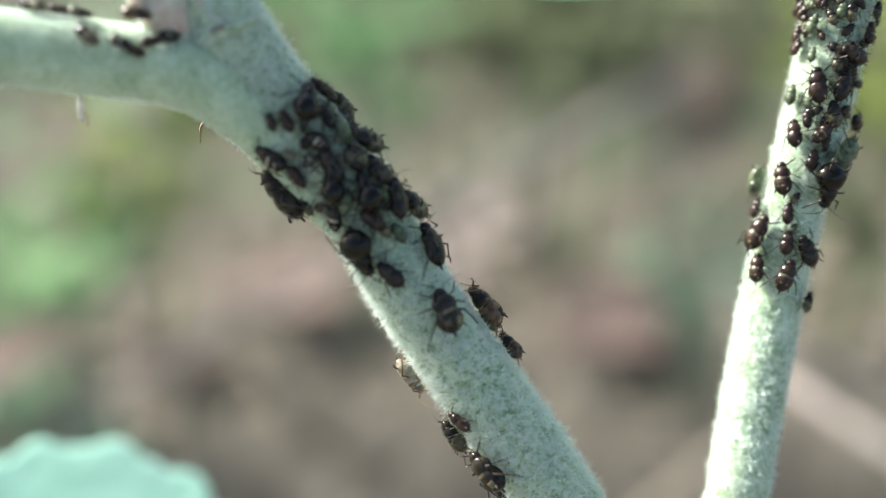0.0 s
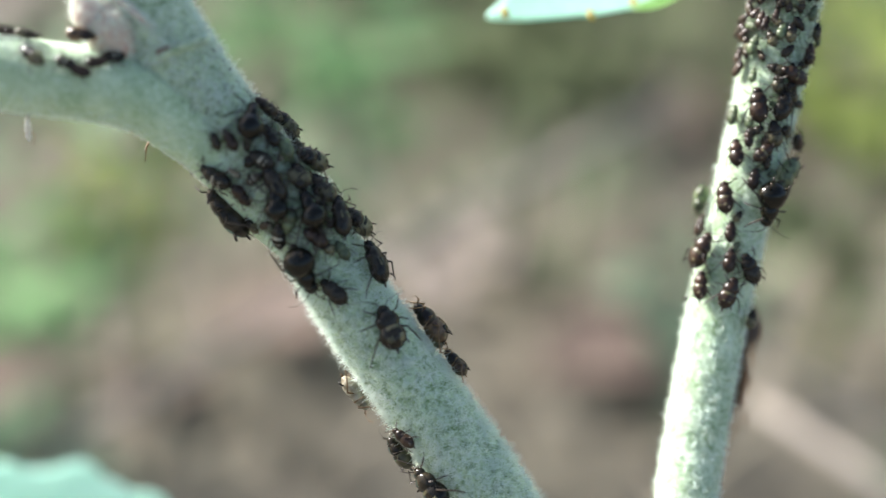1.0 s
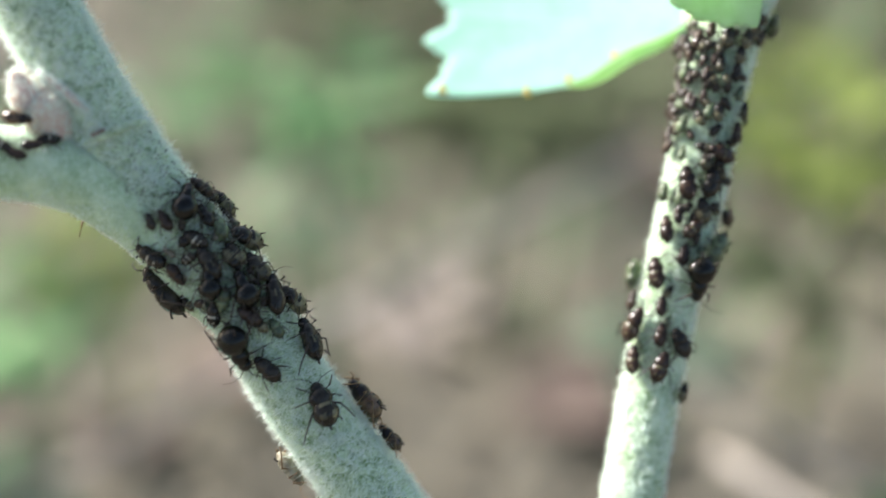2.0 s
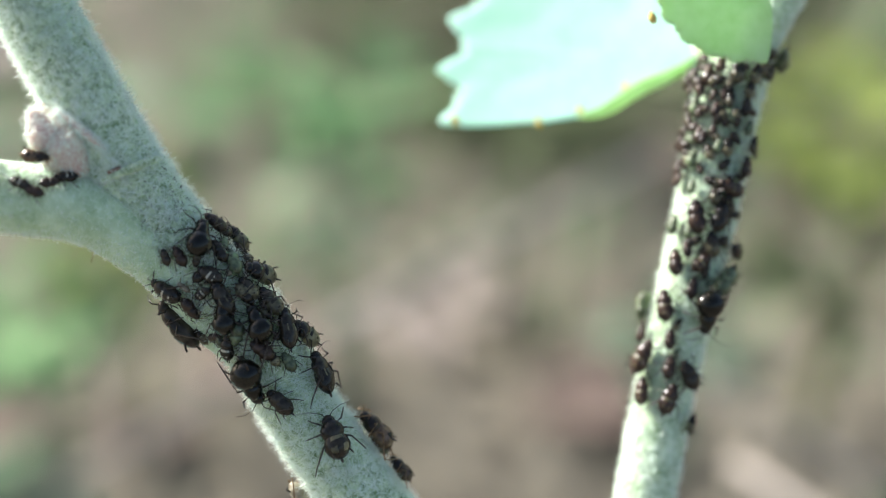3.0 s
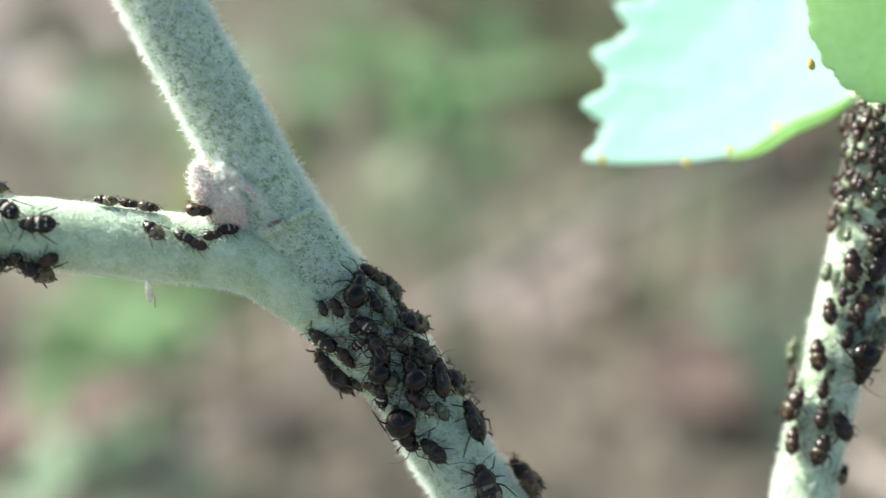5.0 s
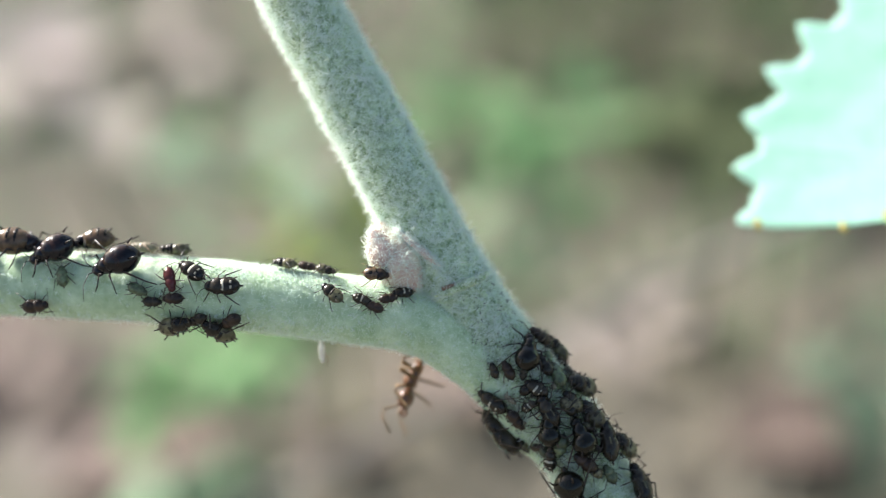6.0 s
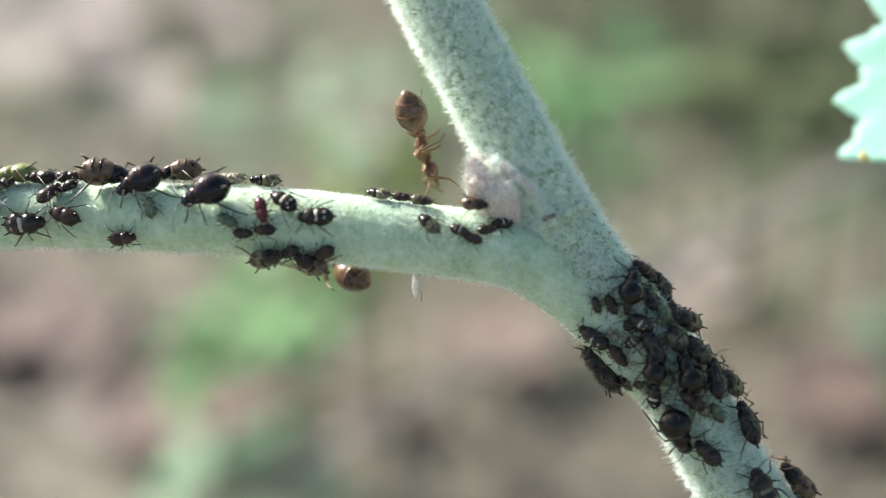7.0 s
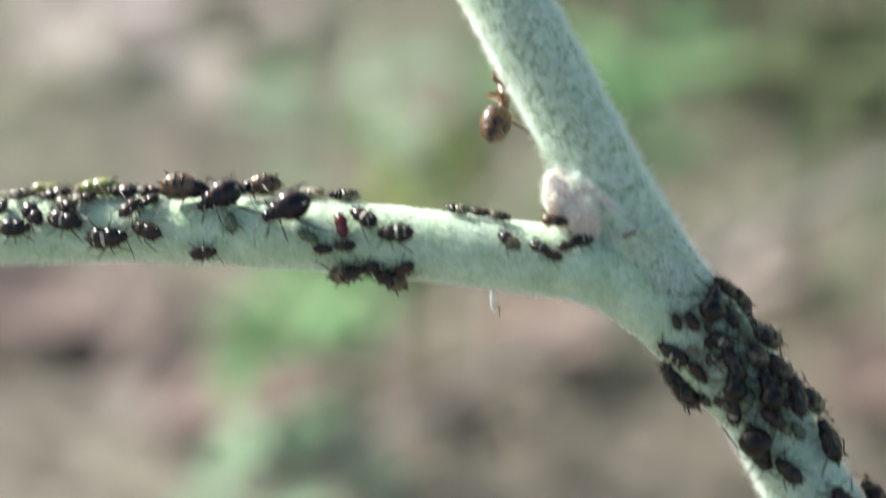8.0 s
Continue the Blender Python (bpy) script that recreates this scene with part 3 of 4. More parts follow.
def aphid(skin, broad, kind="nymph", tail=None, mark=None, limbs=LIMB, label="", seed=0):
    """An aphid about a millimetre long, head towards +x, feet on z = 0, at the origin as a pattern for its copies."""
    mm, own = 1e-3, random.Random(seed)
    top = thing("aphid", Matrix.Identity(4), label, "aphid", "aphids on the stems")
    hind, front, lift, ry, rz, blunt = {
        "nymph": (-0.54, 0.24, 0.22, 0.29 * broad, 0.235 * broad, -0.05),
        "globe": (-0.52, 0.2, 0.3, 0.38 * broad, 0.33 * broad, -0.06),
        "pear": (-0.54, 0.2, 0.25, 0.31 * broad, 0.26 * broad, -0.12),
        "spindle": (-0.56, 0.26, 0.22, 0.235 * broad, 0.205 * broad, -0.04),
        "ringed": (-0.56, 0.3, 0.34, 0.31 * broad, 0.31 * broad, -0.06)}[kind]
    abdomen = part("abdomen", solid("abdomen", *scaled(lumpy(egg(hind, front, lift, ry, rz, blunt, 18, 20, 0.04 if kind == "ringed" else 0.02), seed + 3 * broad), mm), tail or skin), top)
    wide = 0.6 if kind in ("globe", "ringed") else 0.93
    part("thorax", solid("thorax", *scaled(lumpy(egg(-0.16, 0.44, lift * 0.5 + 0.11, ry * wide, min(rz, 0.24) * 0.88, 0.0, 14, 12, 0.04), seed + 5 * broad), mm), skin), top)
    part("head", solid("head", *scaled(egg(0.24, 0.54, 0.2, 0.165, 0.13, 0.0, 12, 8), mm), skin), top)
    part("cauda", solid("cauda", *scaled(egg(hind - 0.09, hind + 0.06, lift, 0.035, 0.03, 0.0, 6, 4), mm), limbs), top)
    if mark:
        spans = {"nymph": ((0.6, 0.74, -58, 58), (0.3, 0.38, 8, 30), (0.3, 0.38, -30, -8)), "globe": ((0.3, 0.5, 30, 60), (0.3, 0.5, -60, -30)),
                 "pear": ((0.22, 0.48, 10, 50), (0.22, 0.48, -50, -10), (0.66, 0.8, -40, 40)), "spindle": ((0.45, 0.95, 20, 32), (0.45, 0.95, -32, -20)),
                 "ringed": ((0.2, 0.3, -60, 60), (0.42, 0.5, -60, 60), (0.62, 0.7, -60, 60))}[kind]
        for u0, u1, a0, a1 in spans:
            part("pale_mark", solid("pale_mark", *scaled(patch(hind, front, lift, ry, rz, blunt, u0, u1, a0, a1), mm), mark), abdomen)
    for side in (1, -1):
        if kind == "spindle":
            vf = [(x, y + side * ry * 0.78, z) for x, y, z in egg(-0.3, 0.2, lift + 0.05, 0.045, 0.11, 0.0, 10, 8)[0]], egg(-0.3, 0.2, 0, 1, 1, 0.0, 10, 8)[1]
            part("wing_pad", solid("wing_pad", *scaled(vf, mm), skin), top)
        part("siphuncle", solid("siphuncle", *scaled(limb([(hind + 0.2, ry * 0.62 * side, lift + rz * 0.65), (hind + 0.13, ry * 0.72 * side, lift + rz * 0.82), (hind + 0.07, ry * 0.78 * side, lift + rz * 0.92)], [0.026, 0.02, 0.016], 6), mm), LIMB), top)
        reach, fore = own.uniform(0.3, 0.6), own.uniform(-0.1, 0.25)
        part("antenna", solid("antenna", *scaled(limb([(0.49, 0.06 * side, 0.24), (0.59, 0.14 * side, 0.33), (0.59 + fore * 0.6, (0.12 + 0.5 * reach) * side, 0.34), (0.55 + fore, (0.16 + reach) * side, 0.26)], [0.014, 0.011, 0.009, 0.006], 4), mm), limbs), top)
        for x, far, back in ((0.28, 0.42, 0.3), (0.17, 0.5, -0.08), (0.06, 0.56, -0.55)):
            far, back = far * own.uniform(0.75, 1.0) * (1.0 if kind == "nymph" else 1.2), back * (1.0 if kind == "nymph" else 1.1) + own.uniform(-0.12, 0.12)
            part("leg", solid("leg", *scaled(limb([(x, 0.1 * side, 0.16), (x + back * 0.35, 0.6 * far * side, 0.36), (x + back * 0.9, 0.95 * far * side, 0.14), (x + back * 1.2, 1.1 * far * side, 0.06)], [0.026, 0.024, 0.018, 0.012], 5), mm), limbs), top)
    return top


def both(**looks):
    """Two stances of one kind of aphid, each built when the first of it settles."""
    return dict(looks, seed=1), dict(looks, seed=2)


ADULT = both(skin=SHINY_BLACK, broad=0.92, kind="globe", label="glossy black round adult aphid on the stem")
PLUMP = both(skin=AMBER_BLACK, broad=1.05, kind="ringed", label="plump blue-black shiny aphid on the branch")
STRIPED = both(skin=AMBER_BLACK, broad=0.92, kind="ringed", tail=AMBER_CLEAR, mark=DARK_CUTICLE, label="amber aphid with dark rings on the branch")
SLENDER = both(skin=DARK_CUTICLE, broad=1.08, kind="spindle", mark=OLIVE_CUTICLE, label="dark brown spindle-shaped aphid with wing pads")
PATCHED = both(skin=DARK_CUTICLE, broad=1.02, kind="pear", mark=OLIVE_CUTICLE, label="dark pear-shaped aphid with olive patches")
AMBER = both(skin=BROWN_CUTICLE, broad=0.98, kind="pear", tail=AMBER_CLEAR, mark=DARK_CUTICLE, limbs=PALE_LIMB, label="amber-brown adult aphid with dark patches")
BROWN = both(skin=BROWN_CUTICLE, broad=0.98, label="brown aphid nymph on the stem")
DARK = both(skin=DARK_CUTICLE, broad=1.0, label="dark aphid nymph on the stem")
OLIVE = both(skin=DARK_CUTICLE, broad=1.02, tail=OLIVE_CUTICLE, mark=DARK_CUTICLE, label="olive aphid nymph with dark foreparts")
GREEN = both(skin=GREEN_CUTICLE, broad=1.04, label="dull green aphid nymph on the stem")
PALE = both(skin=PALE_CUTICLE, broad=0.82, limbs=PALE_LIMB, label="pale tan shed aphid skin on the stem")
SPOTTED = both(skin=DARK_CUTICLE, broad=0.98, mark=WAX, label="dark aphid nymph with white wax bars")
MARKED = both(skin=BROWN_CUTICLE, broad=0.98, mark=OLIVE_CUTICLE, label="brown aphid nymph with a paler olive band")
MAROON = both(skin=MAROON_CUTICLE, broad=0.86, label="dark red aphid on the stem")
YELLOW = both(skin=YELLOW_CUTICLE, broad=0.95, limbs=PALE_LIMB, label="yellow-green aphid nymph on the branch")
BUILT = {}


def settle(tube, rows, lift=0.0):
    """Aphids on a stem: kind, millimetres along it, degrees round it, heading from its run, body length."""
    for n_row, (stances, s, phi, turn, size) in enumerate(rows):
        pattern = stances[n_row % 2]
        p, n = tube.skin(s, radians(phi))
        mid, way, front, side, r = tube.station(s)
        across = np.cross(n, way)
        head = way * math.cos(radians(turn)) + across * math.sin(radians(turn))
        m = seat(p + n * (0.2 + lift), head, n, size * 1.04)
        key = (pattern["label"], pattern["seed"])
        if key in BUILT:
            copy_thing(BUILT[key], m).matrix_basis = m
        else:
            BUILT[key] = aphid(**pattern)
            BUILT[key].matrix_basis = m


settle(MAIN_TUBE, [
    (ADULT, 55.0, -29, 125, 1.77), (DARK, 56.1, -40, 169, 1.11), (BROWN, 54.9, -67, -156, 1.23), (OLIVE, 56.1, -94, 179, 1.45),
    (GREEN, 56.9, -45, 155, 1.20), (OLIVE, 58.1, -66, -138, 1.78), (OLIVE, 57.1, -94, -180, 0.58), (OLIVE, 59.4, -49, -178, 1.52),
    (OLIVE, 58.3, -37, -179, 1.18), (BROWN, 55.1, 2, 169, 0.95), (SPOTTED, 55.9, 48, -155, 1.55), (SPOTTED, 56.6, -9, -167, 1.05),
    (DARK, 56.8, -15, 179, 0.93), (SLENDER, 57.9, -4, 171, 1.58), (ADULT, 58.6, 9, 148, 1.57), (ADULT, 59.8, -17, 165, 1.73),
    (BROWN, 57.3, 38, -4, 1.13), (SPOTTED, 59.9, 33, 140, 1.20)])
settle(MAIN_TUBE, [
    (BROWN, 60.9, -4, -158, 1.21), (OLIVE, 61.5, -10, -169, 0.82), (GREEN, 62.0, -25, -177, 0.96), (SLENDER, 60.7, -44, 150, 1.85),
    (OLIVE, 61.4, -69, -153, 1.65), (SLENDER, 57.5, 81, 180, 2.52), (OLIVE, 58.7, 67, -176, 0.85), (ADULT, 61.9, 25, -9, 2.19),
    (DARK, 63.5, 8, -161, 1.43), (SLENDER, 63.3, -57, 167, 1.95), (BROWN, 54.7, 81, -2, 1.17), (DARK, 54.7, 17, 158, 0.76),
    (SPOTTED, 57.1, 9, 90, 0.90), (GREEN, 59.6, 10, -50, 1.12), (OLIVE, 58.4, -28, 1, 1.11), (PATCHED, 66.4, -22, 163, 1.97),
    (AMBER, 67.6, -90, -179, 2.09), (OLIVE, 68.4, -91, -180, 1.00)])
settle(MAIN_TUBE, [
    (AMBER, 69.9, -91, -180, 1.41), (PALE, 68.2, 85, 1, 1.80), (BROWN, 71.1, 47, -157, 1.18), (OLIVE, 71.8, 85, 180, 1.68),
    (PATCHED, 73.8, 52, -165, 2.04), (DARK, 75.4, 85, -180, 0.83), (OLIVE, 52.2, 84, -179, 0.63)])
settle(BRANCH_TUBE, [
    (STRIPED, 41.9, -57, 6, 2.35), (PLUMP, 43.7, -46, -151, 2.07), (STRIPED, 45.2, -80, -165, 1.9), (PLUMP, 47.1, -32, -158, 2.19),
    (GREEN, 44.4, -14, 108, 0.99), (PALE, 47.6, -89, 179, 1.40), (OLIVE, 49.3, -89, -178, 1.36), (SPOTTED, 50.6, -32, 150, 1.42),
    (SPOTTED, 52.1, -14, -173, 1.55), (MAROON, 49.7, -17, -71, 1.17), (GREEN, 48.2, -0, -22, 0.95), (DARK, 48.9, 17, 0, 0.87),
    (BROWN, 49.9, 10, -174, 0.96), (OLIVE, 49.9, 53, 25, 1.70), (DARK, 51.0, 42, -142, 1.03), (OLIVE, 52.0, 57, 145, 1.68),
    (BROWN, 52.6, 37, -137, 1.14), (BROWN, 43.0, 32, 9, 1.27)], -0.1)
settle(BRANCH_TUBE, [
    (OLIVE, 57.2, -24, 146, 1.16), (SPOTTED, 58.6, -20, -14, 0.90), (BROWN, 59.2, -11, 168, 0.86), (BROWN, 59.8, -27, 19, 0.85),
    (SPOTTED, 60.4, -40, -163, 0.98), (BROWN, 55.8, -78, -12, 0.94), (OLIVE, 56.7, -71, -13, 1.00), (OLIVE, 54.7, -76, 172, 1.10),
    (DARK, 33.3, -5, -0, 1.53), (DARK, 34.2, -24, -44, 1.42), (SPOTTED, 36.0, -12, -14, 1.70), (SPOTTED, 38.2, 12, 4, 1.90),
    (BROWN, 40.2, 1, 162, 1.47), (BROWN, 39.2, -32, 53, 1.23), (DARK, 40.0, -47, -138, 0.96), (YELLOW, 34.0, -87, 0, 1.66),
    (YELLOW, 37.0, -73, -172, 2.01), (OLIVE, 35.8, -38, -32, 1.22)], -0.1)
settle(BRANCH_TUBE, [
    (PALE, 31.8, -88, -1, 0.90), (DARK, 32.3, -42, 94, 0.98)], -0.1)
settle(BRANCH_TUBE, [
    (OLIVE, 33.0, -70, 20, 1.30), (DARK, 35.0, -62, -160, 1.40), (OLIVE, 36.6, -50, 30, 1.20), (MARKED, 38.4, -66, 170, 1.50), (BROWN, 39.7, -72, 10, 1.30)], -0.1)
settle(BRANCH_TUBE, [(AMBER, 59.1, -46, 3, 1.15)], 0.6)
settle(RIGHT_TUBE, [
    (MARKED, 40.8, 47, -171, 1.37), (MARKED, 40.9, 4, 168, 1.52), (DARK, 39.5, -20, -141, 1.55), (MARKED, 39.1, 57, 161, 1.78),
    (BROWN, 39.3, 12, -177, 1.15), (BROWN, 37.9, 20, -173, 0.99), (MARKED, 36.3, 39, -159, 1.55), (GREEN, 36.6, 101, -0, 1.57),
    (BROWN, 37.9, 79, 178, 1.04), (ADULT, 36.1, -22, 9, 2.13), (GREEN, 34.4, -47, -23, 1.74), (MARKED, 33.7, 1, 144, 1.19),
    (OLIVE, 32.7, -8, -158, 1.25), (BROWN, 34.0, 39, -160, 1.32), (BROWN, 33.2, 27, -160, 0.87), (GREEN, 32.3, 31, 174, 0.75),
    (GREEN, 32.1, 61, -177, 0.98), (DARK, 31.3, -10, 171, 1.43)])
settle(RIGHT_TUBE, [
    (BROWN, 31.5, 23, -163, 1.64), (BROWN, 35.1, 5, -179, 1.04), (GREEN, 34.5, -0, 136, 0.54), (BROWN, 32.7, -63, -108, 1.21),
    (MARKED, 29.7, -17, -103, 1.37), (GREEN, 30.0, 41, -180, 0.70), (OLIVE, 30.2, 3, -176, 0.97), (BROWN, 29.7, 71, 139, 0.80),
    (OLIVE, 42.0, -49, 172, 0.96), (DARK, 41.6, 87, -92, 0.41), (OLIVE, 37.1, 15, 158, 0.63), (GREEN, 38.6, 8, 157, 0.63),
    (BROWN, 24.4, 100, 180, 1.13), (BROWN, 24.3, 47, -178, 1.09), (MARKED, 23.7, 33, -172, 0.91), (OLIVE, 23.9, 7, -173, 1.13),
    (OLIVE, 23.7, -19, -177, 1.01), (OLIVE, 23.2, -46, -179, 0.84)])
settle(RIGHT_TUBE, [
    (GREEN, 22.0, -69, -116, 1.44), (DARK, 24.5, 36, -174, 0.80), (GREEN, 25.8, 58, 177, 0.96), (MARKED, 26.1, 49, -176, 0.76),
    (BROWN, 25.9, 24, -179, 0.84), (OLIVE, 25.3, 7, -178, 0.78), (OLIVE, 24.6, -17, -175, 0.91), (DARK, 25.5, -17, -178, 0.94),
    (MARKED, 26.4, 7, 169, 0.66), (GREEN, 26.5, -30, 167, 0.79), (BROWN, 27.7, 81, 135, 0.89), (GREEN, 28.5, 48, 165, 0.95),
    (OLIVE, 28.1, 23, -146, 0.84), (BROWN, 27.4, 36, 169, 0.74), (BROWN, 26.9, 23, 172, 0.60), (OLIVE, 27.7, -2, -178, 0.94),
    (DARK, 28.6, -2, 141, 0.76), (MARKED, 28.5, -38, 179, 1.05)])
settle(RIGHT_TUBE, [
    (OLIVE, 27.3, -47, 179, 0.86), (GREEN, 27.6, -75, 179, 0.50), (BROWN, 29.0, 74, 175, 0.86), (BROWN, 29.6, 73, 153, 0.80),
    (OLIVE, 24.7, 12, 3, 0.79), (BROWN, 24.9, 56, 27, 1.09), (OLIVE, 26.2, -6, 15, 0.93), (GREEN, 27.7, 11, 169, 0.83),
    (DARK, 27.2, -11, 48, 0.76), (BROWN, 26.9, 55, 136, 0.67)])


def crowd(tube, s0, s1, phi0, phi1, count, patterns, low, high):
    """Young aphids and shed skins packed between the others."""
    settle(tube, [(patterns[rng.integers(len(patterns))], rng.uniform(s0, s1), rng.uniform(phi0, phi1), rng.uniform(-180, 180), rng.uniform(low, high)) for _ in range(count)], -0.04)


crowd(MAIN_TUBE, 55.0, 61.3, -85, 50, 30, (OLIVE, PALE, GREEN, OLIVE, DARK, MARKED, PALE), 0.55, 0.95)
crowd(RIGHT_TUBE, 22.0, 29.0, -40, 85, 34, (MARKED, OLIVE, BROWN, GREEN, OLIVE), 0.6, 0.95)
crowd(RIGHT_TUBE, 29.0, 35.5, -42, 25, 18, (GREEN, OLIVE, DARK), 0.55, 0.95)


# ---- small remains ----
def cast_skin():
    """The empty pale skin that hangs under the branch."""
    top = thing("cast_skin", seat((-21.75, 3.0, -57.8), (0.08, -1, 0), (0, 0, 1), 1.35), "tiny empty white cast skin hanging under the branch", "insect skin")
    part("husk", solid("husk", *scaled(egg(0.3, 1.3, 0, 0.14, 0.12, 0.2, 10, 10, 0.25), 1e-3), HUSK), top)
    part("thread", solid("thread", *scaled(limb([(-0.15, 0, 0), (0.2, 0.03, 0), (0.6, 0, 0)], [0.04, 0.05, 0.06], 6), 1e-3), HUSK), top)
    part("leg", solid("leg", *scaled(limb([(0.9, 0.05, 0), (1.1, 0.22, 0.05), (1.45, 0.2, 0.1)], [0.02, 0.02, 0.012], 5), 1e-3), PALE_LIMB), top)


cast_skin()


# ---- ants ----
def ant(label, mm, plump=1.18):
    """An ant mm millimetres long, head towards +x, its body's axis on the x axis."""
    k = mm * 1e-3
    top = thing("ant", Matrix.Identity(4), label, "ant", "ants tending the aphids")
    h = 0.0
    gaster = part("gaster", solid("gaster", *scaled(egg(-0.56, -0.1, h + 0.0, 0.135 * plump, 0.13 * plump, 0.12, 18, 18), k), ANT_GASTER), top)
    for x in (-0.45, -0.34, -0.23):
        u = (x + 0.56) / 0.46
        f = plump * math.sin(math.pi * (0.02 + 0.96 * u) ** 1.12) ** 0.62
        part("gaster_band", solid("gaster_band", *scaled(rings([(x - 0.008, h, 0.135 * f, 0.13 * f), (x + 0.008, h, 0.136 * f, 0.131 * f)], 18), k), ANT_ORANGE), gaster)
    part("petiole", solid("petiole", *scaled(egg(-0.14, -0.03, h - 0.02, 0.032, 0.06, 0.0, 10, 8), k), ANT_ORANGE), top)
    part("mesosoma", solid("mesosoma", *scaled(rings([(-0.06, h - 0.03, 0.02, 0.02), (-0.03, h - 0.02, 0.05, 0.055), (0.03, h - 0.01, 0.06, 0.068), (0.07, h, 0.055, 0.06), (0.12, h + 0.015, 0.07, 0.078), (0.18, h + 0.01, 0.066, 0.07), (0.22, h, 0.04, 0.045), (0.25, h, 0.025, 0.03)], 14), k), ANT_ORANGE), top)
    head = part("head", solid("head", *scaled(egg(0.23, 0.45, h - 0.01, 0.1, 0.08, -0.2, 16, 12), k), ANT_BROWN), top)
    legs = []
    for side in (1, -1):
        part("eye", solid("eye", *scaled(egg(0.31, 0.355, h + 0.02, 0.02, 0.02, 0, 8, 6), k), SHINY_BLACK), head, Matrix.Translation((0, side * 0.088 * k, 0)))
        part("mandible", solid("mandible", *scaled(limb([(0.42, 0.05 * side, h - 0.03), (0.49, 0.05 * side, h - 0.04), (0.52, 0.005 * side, h - 0.05)], [0.022, 0.018, 0.006], 6), k), ANT_ORANGE), head)
        part("antenna", solid("antenna", *scaled(limb([(0.42, 0.04 * side, h + 0.02), (0.5, 0.16 * side, h + 0.1), (0.58, 0.2 * side, h + 0.06), (0.64, 0.2 * side, h - 0.02), (0.7, 0.16 * side, h - 0.06)], [0.01, 0.01, 0.01, 0.011, 0.008], 6), k), PALE_LIMB), top)
        for x, front, reach in ((0.17, 0.2, 0.24), (0.1, -0.06, 0.27), (0.03, -0.26, 0.3)):
            me = solid("leg", *scaled(limb([(0, 0, 0), (front * 0.25, 0.45 * reach * side, 0.11), (front * 0.45, 0.62 * reach * side, 0.09), (front * 0.85, 0.9 * reach * side, -0.1), (front * 1.3, 1.1 * reach * side, -0.16)], [0.022, 0.023, 0.014, 0.012, 0.006], 7), k), PALE_LIMB)
            legs.append(part("leg", me, top, pose(x * k, 0.045 * side * k, (h - 0.04) * k)))
    return top, legs


ant_on_shoot = ant("orange-brown ant running down the leafy shoot", 5.3)
ant_under_branch = ant("brown ant with a banded gaster, walking under the branch", 5.0)
ant_at_fork = ant("brown ant climbing behind the main stem", 5.0)


# ---- background ----
def ground():
    """Soil to the horizon, uneven near the plant."""
    verts, faces, n = [], [], 90
    edge = [-400, -60, -8, -2] + list(np.linspace(-0.8, 1.2, n)) + [2.5, 8, 60, 400]
    for y in edge:
        for x in [v - 0.2 for v in edge]:
            z = 0.006 * noise.noise(Vector((x * 14, y * 14, 0))) + 0.003 * noise.noise(Vector((x * 45, y * 45, 5))) if abs(x) < 2 and abs(y) < 2 else 0
            verts.append((x, y, z - 0.004))
    w = len(edge)
    for i in range(w - 1):
        for j in range(w - 1):
            faces.append((i * w + j, i * w + j + 1, (i + 1) * w + j + 1, (i + 1) * w + j))
    tagged(new("ground", solid("ground", verts, faces, SOIL)), "brown litter-strewn soil under the plants", "ground", kind="structure")


ground()


def strands(name, count, mat, label, low, high, width, flat, area, rng, category="grass"):
    """Curved blades in one mesh; flat 1 lies on the ground, 0 stands."""
    verts, faces = [], []
    for _ in range(count):
        x, y = rng.uniform(*area[0]), rng.uniform(*area[1])
        turn, long = rng.uniform(0, 6.283), rng.uniform(low, high)
        rise = rng.uniform(0.02, 0.25) if rng.uniform() < flat else rng.uniform(0.7, 1.4)
        way = Vector((math.cos(turn) * math.cos(rise), math.sin(turn) * math.cos(rise), math.sin(rise)))
        across = Vector((-math.sin(turn), math.cos(turn), 0)) * width * rng.uniform(0.6, 1.3) / 2
        droop = Vector((way.x, way.y, -abs(way.z))) * 0.35
        b = len(verts)
        p = Vector((x, y, 0.001))
        for i in range(5):
            f = i / 4
            c = p + way * long * f + droop * long * f * f * 0.5 * (0 if rise < 0.3 else 1)
            verts += [c - across * (1 - 0.85 * f), c + across * (1 - 0.85 * f)]
        faces += [(b + 2 * i, b + 2 * i + 1, b + 2 * i + 3, b + 2 * i + 2) for i in range(4)]
    tagged(new(name, solid(name, verts, faces, mat)), label, category, kind="stuff")


strands("dry_grass", 3600, STRAW, "bleached dry grass lying on the soil", 0.04, 0.12, 0.003, 0.85, ((-0.5, 0.45), (0.1, 0.9)), rng)
strands("grass", 1300, WEED_GREEN, "sparse green grass among dry litter", 0.03, 0.08, 0.003, 0.3, ((-0.5, 0.45), (0.3, 0.9)), rng)
strands("grass", 2600, WEED_DARK, "olive grass standing behind the dry litter", 0.03, 0.09, 0.003, 0.2, ((-0.06, 0.4), (0.4, 1.0)), rng)


